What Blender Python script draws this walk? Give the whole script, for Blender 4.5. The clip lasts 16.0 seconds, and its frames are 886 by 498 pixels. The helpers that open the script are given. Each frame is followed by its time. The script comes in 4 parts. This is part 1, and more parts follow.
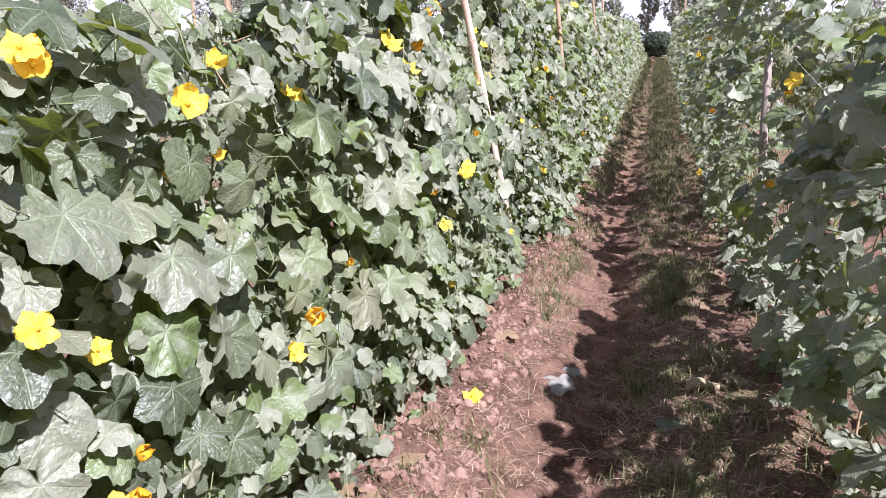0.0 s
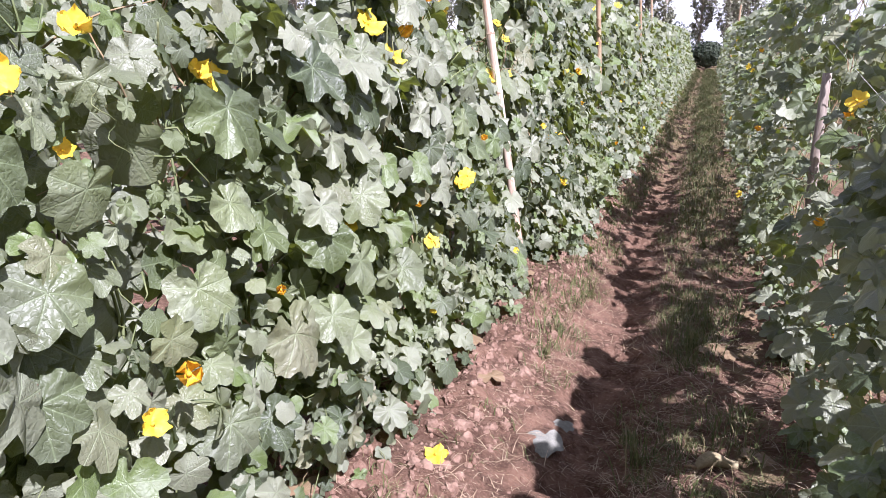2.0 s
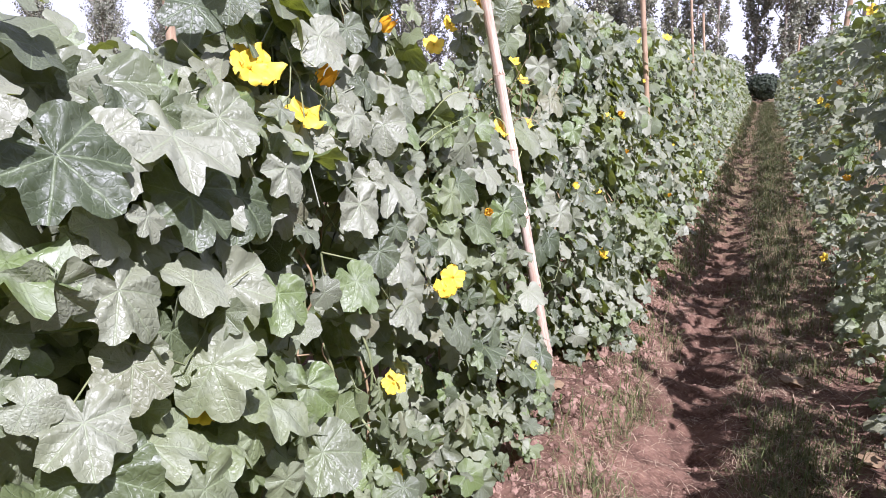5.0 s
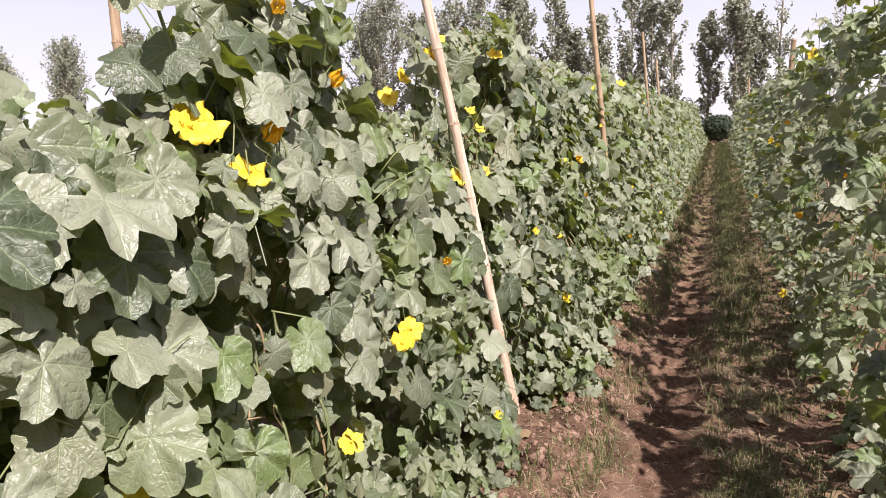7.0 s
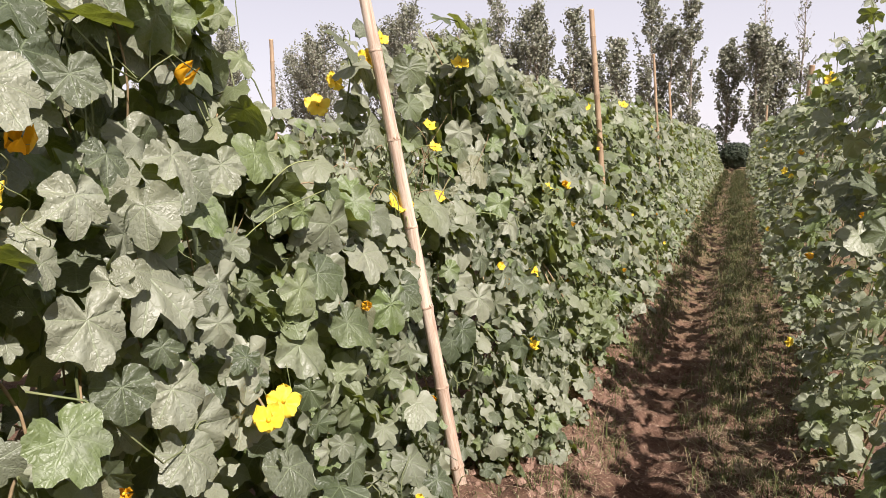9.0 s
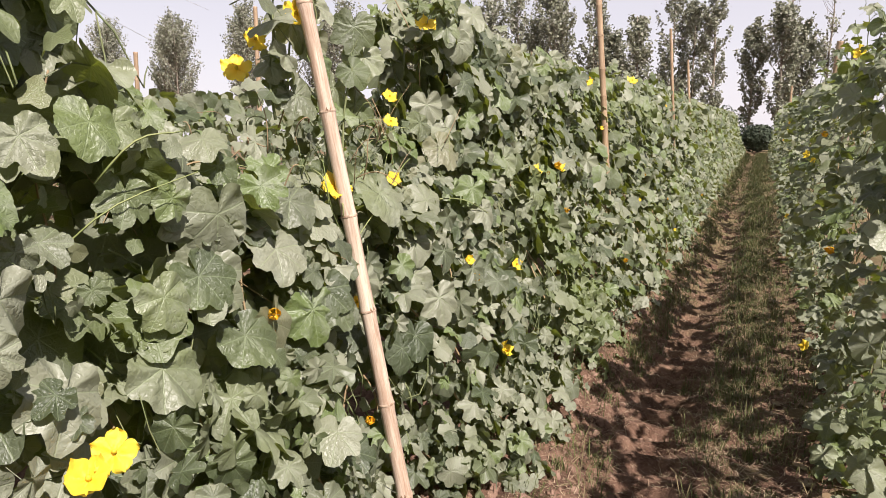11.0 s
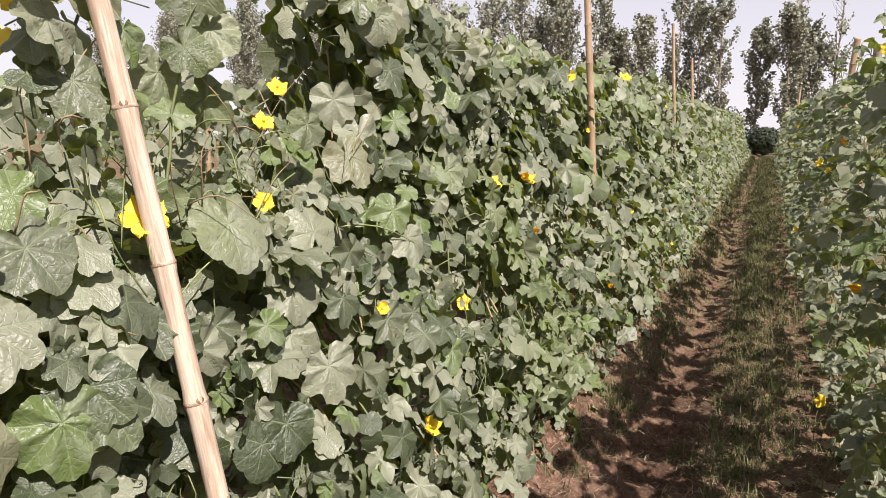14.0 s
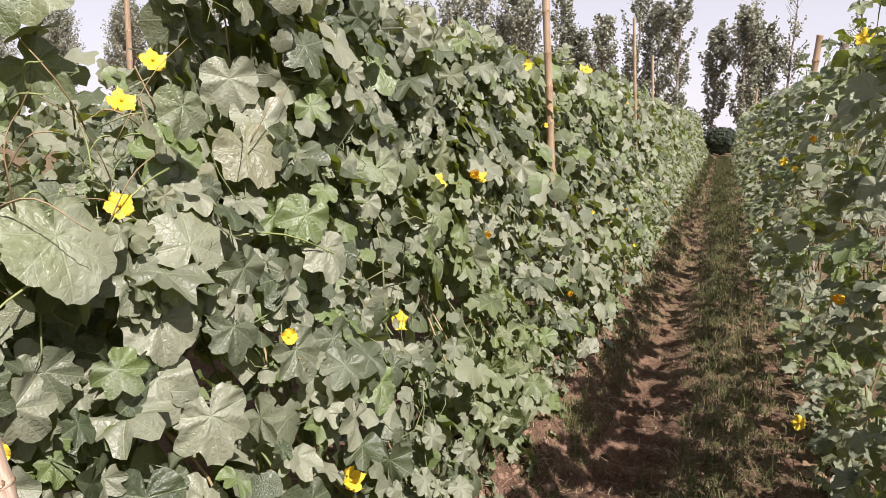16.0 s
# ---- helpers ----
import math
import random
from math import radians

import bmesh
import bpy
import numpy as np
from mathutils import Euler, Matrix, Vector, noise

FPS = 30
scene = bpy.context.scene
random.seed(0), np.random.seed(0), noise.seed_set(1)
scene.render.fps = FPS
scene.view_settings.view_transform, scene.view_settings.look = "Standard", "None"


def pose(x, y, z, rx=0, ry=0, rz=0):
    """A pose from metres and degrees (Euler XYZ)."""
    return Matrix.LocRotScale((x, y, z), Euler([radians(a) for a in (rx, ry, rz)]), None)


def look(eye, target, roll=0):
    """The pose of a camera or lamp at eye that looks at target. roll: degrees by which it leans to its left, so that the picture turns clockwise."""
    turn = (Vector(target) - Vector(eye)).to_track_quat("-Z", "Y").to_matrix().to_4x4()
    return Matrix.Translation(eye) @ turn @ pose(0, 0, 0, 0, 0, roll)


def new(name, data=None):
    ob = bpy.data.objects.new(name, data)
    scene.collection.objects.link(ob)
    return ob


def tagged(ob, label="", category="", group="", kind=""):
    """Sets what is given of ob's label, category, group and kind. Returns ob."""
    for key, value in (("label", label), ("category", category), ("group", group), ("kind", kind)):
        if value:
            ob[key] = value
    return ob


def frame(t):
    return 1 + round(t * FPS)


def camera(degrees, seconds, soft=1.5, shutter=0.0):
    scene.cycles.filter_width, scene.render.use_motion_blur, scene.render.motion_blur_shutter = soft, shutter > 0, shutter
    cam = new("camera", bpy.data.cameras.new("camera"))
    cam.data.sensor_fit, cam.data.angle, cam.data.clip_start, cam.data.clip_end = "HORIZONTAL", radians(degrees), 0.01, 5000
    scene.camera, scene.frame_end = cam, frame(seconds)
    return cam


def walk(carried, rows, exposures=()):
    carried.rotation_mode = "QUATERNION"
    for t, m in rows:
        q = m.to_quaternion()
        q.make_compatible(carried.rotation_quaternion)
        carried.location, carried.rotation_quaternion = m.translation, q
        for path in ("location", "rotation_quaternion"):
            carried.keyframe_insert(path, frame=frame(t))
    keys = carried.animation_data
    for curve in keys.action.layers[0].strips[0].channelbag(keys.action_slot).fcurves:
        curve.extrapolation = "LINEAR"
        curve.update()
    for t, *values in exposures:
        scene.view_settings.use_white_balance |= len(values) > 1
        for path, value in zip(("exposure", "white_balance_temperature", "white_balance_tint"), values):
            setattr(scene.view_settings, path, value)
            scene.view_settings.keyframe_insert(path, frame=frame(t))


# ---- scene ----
cam = camera(64.7, 16.0, 0.5)
PATH = [
    (0, (0.189, 0.306, 1.419), (-0.386, 2.149, 0.897), -2.9),
    (0.5, (0.183, 0.34, 1.413), (-0.405, 2.163, 0.837), -3.0),
    (1, (0.219, 0.483, 1.422), (-0.371, 2.316, 0.882), -0.6),
    (1.5, (0.271, 0.633, 1.4), (-0.365, 2.431, 0.796), 0.2),
    (2, (0.242, 0.839, 1.391), (-0.42, 2.65, 0.862), 0.6),
    (2.5, (0.199, 1.017, 1.403), (-0.532, 2.794, 0.848), -1.4),
    (3, (0.219, 1.241, 1.39), (-0.563, 3.005, 0.864), -1.1),
    (3.5, (0.252, 1.477, 1.408), (-0.548, 3.218, 0.836), 0.1),
    (4, (0.2, 1.667, 1.395), (-0.532, 3.439, 0.827), 0.5),
    (4.5, (0.14, 1.818, 1.415), (-0.65, 3.6, 0.969), -0.8),
    (5, (0.114, 1.904, 1.428), (-0.693, 3.685, 1.006), -1.1),
    (5.2, (0.121, 1.916, 1.437), (-0.653, 3.718, 1.044), -0.5),
    (7.3, (0.153, 1.958, 1.443), (-0.59, 3.794, 1.162), -2.7),
    (7.5, (0.185, 2.012, 1.445), (-0.602, 3.83, 1.171), -2.0),
    (8, (0.274, 2.143, 1.447), (-0.562, 3.937, 1.155), -0.8),
    (8.5, (0.231, 2.32, 1.404), (-0.575, 4.127, 1.111), -1.7),
    (9, (0.244, 2.55, 1.44), (-0.525, 4.38, 1.195), -0.5),
    (9.2, (0.244, 2.609, 1.432), (-0.53, 4.434, 1.166), -0.6),
    (11.3, (0.301, 3.177, 1.432), (-0.512, 4.98, 1.129), 0.2),
    (11.5, (0.272, 3.261, 1.423), (-0.516, 5.075, 1.131), 0.4),
    (12, (0.227, 3.446, 1.466), (-0.575, 5.271, 1.302), 0.2),
    (12.5, (0.187, 3.567, 1.452), (-0.601, 5.387, 1.195), -0.7),
    (13, (0.18, 3.667, 1.465), (-0.604, 5.488, 1.204), -0.5),
    (13.5, (0.209, 3.791, 1.464), (-0.57, 5.616, 1.214), 0.2),
    (14, (0.265, 3.92, 1.474), (-0.553, 5.719, 1.163), 1.1),
    (14.5, (0.244, 4.029, 1.471), (-0.564, 5.832, 1.165), 0.4),
    (15, (0.248, 4.177, 1.462), (-0.553, 5.989, 1.192), 1.9),
    (15.5, (0.213, 4.299, 1.459), (-0.542, 6.127, 1.165), 1.8),
    (16, (0.188, 4.356, 1.449), (-0.532, 6.196, 1.137), 1.4),
]
EXPOSURES = [(0.0, 1.30, 5590, 25), (5.2, 1.12, 5560, 27), (7.3, 0.89, 6450, 17), (12.5, 0.76, 6600, 16), (16.0, 0.81, 6450, 17)]
walk(cam, [(t, look(e, a, r)) for t, e, a, r in PATH], EXPOSURES)

# ---- light ----
SUN = Vector((0.70, -0.55, 1.0)).normalized()
world = bpy.data.worlds.new("hazy_sky")
scene.world = world
world.use_nodes = True
wn = world.node_tree.nodes
sky = wn.new("ShaderNodeTexSky")
sky.sky_type = "NISHITA"
sky.sun_disc = False
sky.sun_elevation = math.asin(SUN.z)
sky.sun_rotation = math.atan2(SUN.x, SUN.y)
sky.air_density, sky.dust_density, sky.ozone_density = 1.0, 2.0, 1.0
haze = wn.new("ShaderNodeMix")  # thin white haze over the whole sky
haze.data_type = "RGBA"
haze.inputs[0].default_value = 0.8
up = wn.new("ShaderNodeSeparateXYZ")  # the haze is whitest low in the sky
climb = wn.new("ShaderNodeMapRange")
climb.inputs[1].default_value, climb.inputs[2].default_value = 0.0, 0.75
whiter = wn.new("ShaderNodeMix")
whiter.data_type = "RGBA"
whiter.inputs[6].default_value, whiter.inputs[7].default_value = (6.9, 6.66, 6.98, 1), (1.8, 1.77, 1.92, 1)
world.node_tree.links.new(wn.new("ShaderNodeTexCoord").outputs["Generated"], up.inputs[0])
world.node_tree.links.new(up.outputs[2], climb.inputs[0])
world.node_tree.links.new(climb.outputs[0], whiter.inputs[0])
world.node_tree.links.new(whiter.outputs[2], haze.inputs[7])
world.node_tree.links.new(sky.outputs[0], haze.inputs[6])
world.node_tree.links.new(haze.outputs[2], wn["Background"].inputs[0])
wn["Background"].inputs[1].default_value = 0.09
sun = new("sun", bpy.data.lights.new("sun", "SUN"))
sun.data.energy, sun.data.angle, sun.data.color = 5.0, radians(0.6), (1.0, 0.95, 0.88)
sun.matrix_world = look(SUN * 40, (0, 0, 0))


# ---- materials ----
class Nodes:
    """A short way to wire a material."""

    def __init__(self, name):
        self.m = bpy.data.materials.new(name)
        self.m.use_nodes = True
        self.t = self.m.node_tree
        self.bsdf = self.t.nodes["Principled BSDF"]
        self.out = self.t.nodes["Material Output"]

    def link(self, value, socket):
        if isinstance(value, bpy.types.NodeSocket):
            self.t.links.new(value, socket)
        elif value is not None:
            if socket.type == "RGBA" and len(value) == 3:
                value = (*value, 1)
            socket.default_value = value

    def make(self, kind, ins=(), **props):
        n = self.t.nodes.new("ShaderNode" + kind)
        for k, v in props.items():
            setattr(n, k, v)
        for k, v in dict(ins).items():
            self.link(v, n.inputs[k])
        return n

    def math(self, op, a, b=0.0, c=0.0):
        return self.make("Math", {0: a, 1: b, 2: c}, operation=op).outputs[0]

    def mix(self, f, a, b):
        n = self.make("Mix", {0: f}, data_type="RGBA")
        self.link(a, n.inputs[6]), self.link(b, n.inputs[7])
        return n.outputs[2]

    def span(self, v, a, b, lo=0.0, hi=1.0):
        return self.make("MapRange", {0: v, 1: a, 2: b, 3: lo, 4: hi}, interpolation_type="SMOOTHSTEP").outputs[0]

    def noise(self, scale, detail=3.0, at=None, rough=0.55):
        return self.make("TexNoise", {"Vector": at, "Scale": scale, "Detail": detail, "Roughness": rough}).outputs["Fac"]

    def place(self):
        return self.make("NewGeometry").outputs["Position"]

    def bump(self, height, strength, distance):
        n = self.make("Bump", {"Height": height, "Strength": strength, "Distance": distance})
        self.link(n.outputs[0], self.bsdf.inputs["Normal"])
        return n.outputs[0]

    def done(self, colour, rough, spec=0.5):
        self.link(colour, self.bsdf.inputs["Base Color"])
        self.link(rough, self.bsdf.inputs["Roughness"])
        self.link(spec, self.bsdf.inputs["Specular IOR Level"])
        return self.m

    def translucent(self, colour, share, normal=None):
        tr = self.make("BsdfTranslucent", {"Color": colour, "Normal": normal})
        mx = self.make("MixShader", {0: share})
        self.t.links.new(self.bsdf.outputs[0], mx.inputs[1])
        self.t.links.new(tr.outputs[0], mx.inputs[2])
        self.t.links.new(mx.outputs[0], self.out.inputs[0])


def leaf_material(name, joined, dry=False):
    n = Nodes(name)
    rnd = n.make("NewGeometry").outputs["Random Per Island"] if joined else n.make("ObjectInfo").outputs["Random"]
    uv = n.make("UVMap").outputs[0]
    s = n.make("SeparateXYZ", {0: uv})
    u = n.math("ABSOLUTE", s.outputs[0])
    v = s.outputs[1]
    warp = n.noise(9.0, 2.0, uv)
    vein, least, along = None, None, None
    for a in (0.0, 0.86, 1.78):
        d = n.math("ABSOLUTE", n.math("SUBTRACT", n.math("MULTIPLY", u, math.cos(a)), n.math("MULTIPLY", v, math.sin(a))))
        ahead = n.math("ADD", n.math("MULTIPLY", u, math.sin(a)), n.math("MULTIPLY", v, math.cos(a)))
        d = n.math("ADD", d, n.span(ahead, 0.02, -0.04))
        line = n.span(d, 0.026, 0.005)
        if vein is None:
            vein, least, along = line, d, ahead
        else:
            nearer = n.math("LESS_THAN", d, least)
            along = n.math("ADD", n.math("MULTIPLY", nearer, ahead), n.math("MULTIPLY", n.math("SUBTRACT", 1.0, nearer), along))
            vein, least = n.math("MAXIMUM", vein, line), n.math("MINIMUM", least, d)
    rib = n.math("FRACT", n.math("MULTIPLY", n.math("ADD", n.math("SUBTRACT", along, n.math("MULTIPLY", least, 0.9)), n.math("MULTIPLY", warp, 0.16)), 5.5))
    side = n.math("MULTIPLY", n.span(n.math("ABSOLUTE", n.math("SUBTRACT", rib, 0.5)), 0.10, 0.0), n.span(least, 0.42, 0.1))
    bent = n.make("VectorMath", {0: uv, 1: n.make("VectorMath", {0: n.make("TexNoise", {"Vector": uv, "Scale": 6.0, "Detail": 2.0}).outputs["Color"], 1: (0.16, 0.16, 0.0)}, operation="MULTIPLY").outputs[0]}, operation="ADD").outputs[0]
    cells = n.make("TexVoronoi", {"Vector": bent, "Scale": 8.0}, feature="DISTANCE_TO_EDGE").outputs["Distance"]
    blister = n.span(cells, 0.0, 0.40)
    net = n.span(cells, 0.035, 0.0)
    place = n.place()
    dust = n.span(n.noise(14.0, 5.0, place, 0.7), 0.42, 0.72)
    spots = n.span(n.noise(120.0, 3.0, place), 0.66, 0.74)
    if dry:
        col = n.mix(rnd, (0.30, 0.20, 0.10), (0.20, 0.14, 0.09))
        col = n.mix(n.math("MULTIPLY", vein, 0.5), col, (0.36, 0.28, 0.17))
        pale = (0.3, 0.2, 0.1)
    else:
        col = n.mix(n.span(rnd, 0.0, 0.75), (0.048, 0.063, 0.032), (0.215, 0.222, 0.157))
        col = n.mix(n.span(rnd, 0.84, 0.90), col, (0.108, 0.148, 0.048))
        col = n.mix(n.math("MULTIPLY", n.span(n.math("ABSOLUTE", n.math("SUBTRACT", rnd, 0.40)), 0.02, 0.012), 0.35), col, (0.25, 0.22, 0.12))
        col = n.mix(n.math("MULTIPLY", n.span(n.noise(0.9, 3.0, place), 0.50, 0.66), 0.65), col, (0.130, 0.162, 0.056))
        col = n.mix(n.math("MULTIPLY", dust, n.span(rnd, 0.1, 1.0, 0.10, 0.6)), col, (0.29, 0.31, 0.245))
        col = n.mix(n.math("MULTIPLY", spots, 0.12), col, (0.40, 0.42, 0.36))
        col = n.mix(n.math("MULTIPLY", n.math("MAXIMUM", side, net), 0.16), col, (0.27, 0.31, 0.21))
        col = n.mix(n.math("MULTIPLY", vein, 0.30), col, (0.27, 0.33, 0.18))
    height = n.math("ADD", n.math("MULTIPLY", n.math("ADD", vein, n.math("MULTIPLY", side, 0.6)), -0.5), n.math("ADD", n.math("MULTIPLY", blister, 0.5), n.math("MULTIPLY", n.noise(60.0, 3.0, place), 0.35)))
    nb = n.bump(height, 0.36, 0.006)
    n.done(col, n.span(dust, 0.0, 1.0, 0.43, 0.60), 0.5)
    n.translucent((0.42, 0.50, 0.04) if not dry else (0.3, 0.2, 0.08), 0.165, nb)
    return n.m


def plain_material(name, a, b, scale, rough, bump=0.2, depth=0.004, spec=0.3, stretch=(1, 1, 1), fine=6.0, local=True):
    """Two tones mixed by a coarse and a fine noise, with relief."""
    n = Nodes(name)
    at = n.make("TexCoord").outputs["Object"] if local else n.place()
    at = n.make("Mapping", {"Vector": at, "Scale": stretch}).outputs[0]
    big, small = n.noise(scale, 4.0, at), n.noise(scale * fine, 4.0, at, 0.65)
    f = n.span(n.math("ADD", n.math("MULTIPLY", big, 0.6), n.math("MULTIPLY", small, 0.4)), 0.34, 0.66)
    n.bump(n.math("ADD", big, n.math("MULTIPLY", small, 0.7)), bump, depth)
    return n.done(n.mix(f, a, b), rough, spec)


def soil_material():
    n = Nodes("red_brown_soil")
    at = n.place()
    axes = n.make("SeparateXYZ", {0: at})
    x, y = axes.outputs[0], axes.outputs[1]
    big, mid, fine = n.noise(1.3, 4, at), n.noise(9, 5, at, 0.65), n.noise(70, 5, at, 0.7)
    col = n.mix(n.span(mid, 0.36, 0.64), (0.080, 0.042, 0.027), (0.205, 0.118, 0.080))
    col = n.mix(n.math("MULTIPLY", n.span(fine, 0.4, 0.75), 0.5), col, (0.335, 0.215, 0.16))
    col = n.mix(n.math("MULTIPLY", n.span(big, 0.45, 0.65), 0.5), col, (0.075, 0.04, 0.026))
    moss = n.math("MULTIPLY", n.span(n.noise(4.5, 5, at, 0.7), 0.50, 0.64), n.span(x, 0.05, 0.25))
    col = n.mix(n.math("MULTIPLY", moss, 0.55), col, (0.14, 0.13, 0.055))
    turf = n.math("MULTIPLY", n.span(n.noise(3.0, 5, at, 0.7), 0.36, 0.60), n.span(y, 6.0, 14.0))
    col = n.mix(n.math("MULTIPLY", turf, 0.6), col, (0.17, 0.155, 0.07))
    straw = n.make("TexNoise", {"Vector": n.make("Mapping", {"Vector": at, "Scale": (40, 150, 40), "Rotation": (0, 0, 0.6)}).outputs[0], "Scale": 1.0, "Detail": 2.0}).outputs["Fac"]
    col = n.mix(n.math("MULTIPLY", n.span(straw, 0.62, 0.72), 0.45), col, (0.50, 0.38, 0.24))
    n.bump(n.math("ADD", n.math("ADD", mid, n.math("MULTIPLY", fine, 0.55)), n.math("MULTIPLY", straw, 0.25)), 1.0, 0.03)
    return n.done(col, 0.93, 0.2)


def blade_material(name, a, b, c):
    n = Nodes(name)
    rnd = n.make("NewGeometry").outputs["Random Per Island"]
    col = n.mix(n.span(rnd, 0.0, 0.6), a, b)
    col = n.mix(n.span(rnd, 0.65, 0.9), col, c)
    col = n.mix(n.math("MULTIPLY", n.noise(30, 2, n.place()), 0.4), col, a)
    n.done(col, 0.6, 0.3)
    n.translucent(b, 0.2)
    return n.m


def petal_material(name, a, b, glow):
    n = Nodes(name)
    at = n.make("TexCoord").outputs["Object"]
    r = n.make("VectorMath", {0: at}, operation="LENGTH").outputs["Value"]
    col = n.mix(n.span(r, 0.0, 0.04), b, a)
    col = n.mix(n.math("MULTIPLY", n.make("ObjectInfo").outputs["Random"], 0.35), col, b)
    crease = n.noise(140, 3, at)
    nb = n.bump(crease, 0.4, 0.003)
    n.done(col, 0.5, 0.3)
    n.translucent(glow, 0.25, nb)
    return n.m


LEAF = leaf_material("gourd_leaf", False)
LEAF_MANY = leaf_material("gourd_foliage", True)
DRY_LEAF = leaf_material("dry_leaf", True, dry=True)
SOIL = soil_material()
STEM = plain_material("vine_stem", (0.11, 0.14, 0.055), (0.20, 0.21, 0.10), 9, 0.6)
SHOOT = plain_material("young_shoot", (0.15, 0.19, 0.06), (0.28, 0.30, 0.13), 9, 0.55)
DEAD_STEM = plain_material("dry_vine", (0.22, 0.15, 0.08), (0.36, 0.27, 0.16), 9, 0.8)
BAMBOO = plain_material("sun_bleached_bamboo", (0.36, 0.235, 0.165), (0.70, 0.575, 0.46), 5, 0.42, 0.15, 0.002, 0.4, (7, 7, 0.45))
RED_BAMBOO = plain_material("ochre_bamboo", (0.25, 0.165, 0.10), (0.42, 0.30, 0.19), 5, 0.5, 0.25, 0.003, 0.4, (9, 9, 0.9))
NODE = plain_material("bamboo_node", (0.26, 0.165, 0.11), (0.58, 0.45, 0.34), 40, 0.6)
KNOT = plain_material("bamboo_knot", (0.10, 0.055, 0.035), (0.30, 0.19, 0.12), 60, 0.75)
STAKE = plain_material("grey_wood_stake", (0.20, 0.16, 0.13), (0.36, 0.30, 0.26), 5, 0.8, 0.4, 0.004, 0.2, (12, 12, 1))
TWINE = plain_material("pale_twine", (0.5, 0.48, 0.43), (0.66, 0.64, 0.58), 40, 0.7)
YELLOW = petal_material("yellow_petal", (0.89, 0.69, 0.075), (0.86, 0.50, 0.02), (0.9, 0.68, 0.08))
ORANGE = petal_material("wilting_orange_petal", (0.80, 0.45, 0.025), (0.70, 0.34, 0.01), (0.85, 0.5, 0.02))
CENTRE = plain_material("flower_centre", (0.55, 0.38, 0.02), (0.72, 0.55, 0.05), 200, 0.7)
CALYX = plain_material("flower_calyx", (0.12, 0.19, 0.05), (0.2, 0.28, 0.08), 60, 0.6)
PALE = plain_material("withered_pale_leaf", (0.16, 0.16, 0.135), (0.27, 0.26, 0.23), 30, 0.7, 0.5, 0.004)
GRASS = blade_material("field_grass", (0.070, 0.088, 0.030), (0.14, 0.155, 0.055), (0.30, 0.23, 0.13))
STRAW = blade_material("dry_straw", (0.36, 0.26, 0.17), (0.52, 0.42, 0.29), (0.22, 0.14, 0.09))
CLOD = plain_material("soil_clod", (0.16, 0.092, 0.066), (0.31, 0.205, 0.155), 12, 0.95, 0.8, 0.01, 0.1, local=False)
FRUIT = plain_material("withered_gourd", (0.20, 0.16, 0.09), (0.34, 0.28, 0.17), 18, 0.7, 0.5, 0.004)
BARK = plain_material("poplar_bark", (0.17, 0.14, 0.11), (0.33, 0.28, 0.23), 2.2, 0.9, 0.6, 0.03, 0.2, (1, 1, 0.4), local=False)
POPLAR = blade_material("poplar_leaf", (0.165, 0.175, 0.12), (0.27, 0.28, 0.20), (0.40, 0.39, 0.34))
DARK_BUSH = blade_material("bush_leaf", (0.035, 0.05, 0.03), (0.06, 0.075, 0.045), (0.05, 0.06, 0.04))


# ---- mesh helpers ----
class Buf:
    """Triangles of many small pieces, gathered into one mesh."""

    def __init__(self):
        self.v, self.f, self.uv, self.n = [], [], [], 0

    def add(self, v, f, uv=None):
        v = np.asarray(v, np.float32).reshape(-1, 3)
        f = np.asarray(f, np.int32).reshape(-1, 3)
        self.v.append(v), self.f.append(f + self.n)
        self.uv.append(np.zeros((len(v), 2), np.float32) if uv is None else np.asarray(uv, np.float32))
        self.n += len(v)

    def many(self, v, f, uv, turn, at):
        """Copies of one piece: turn (N, 3, 3) with the scale in it, at (N, 3)."""
        n = len(at)
        if not n:
            return
        w = np.einsum("nij,vj->nvi", turn, v) + at[:, None, :]
        g = (f[None] + (np.arange(n) * len(v))[:, None, None]).reshape(-1, 3)
        self.add(w.reshape(-1, 3), g, np.tile(uv, (n, 1)))

    def mesh(self, name, material, smooth=True):
        v, f, uv = np.concatenate(self.v), np.concatenate(self.f), np.concatenate(self.uv)
        me = bpy.data.meshes.new(name)
        me.vertices.add(len(v)), me.loops.add(f.size), me.polygons.add(len(f))
        me.vertices.foreach_set("co", v.ravel())
        me.loops.foreach_set("vertex_index", f.ravel())
        me.polygons.foreach_set("loop_start", np.arange(0, f.size, 3, dtype=np.int32))
        me.polygons.foreach_set("use_smooth", np.full(len(f), smooth, bool))
        me.uv_layers.new(name="UVMap").data.foreach_set("uv", uv[f.ravel()].ravel())
        me.update(calc_edges=True)
        me.validate()
        me.materials.append(material)
        return me


def part(name, data, parent=None, label="", kind="", m=None):
    ob = new(name, data)
    ob.parent = parent
    if m is not None:
        ob.matrix_local = m
    return tagged(ob, label=label, kind=kind)


def thing(name, label, category, group="", kind="", at=(0, 0, 0)):
    ob = new(name)
    ob.empty_display_size = 0.1
    ob.location = at
    return tagged(ob, label, category, group, kind)


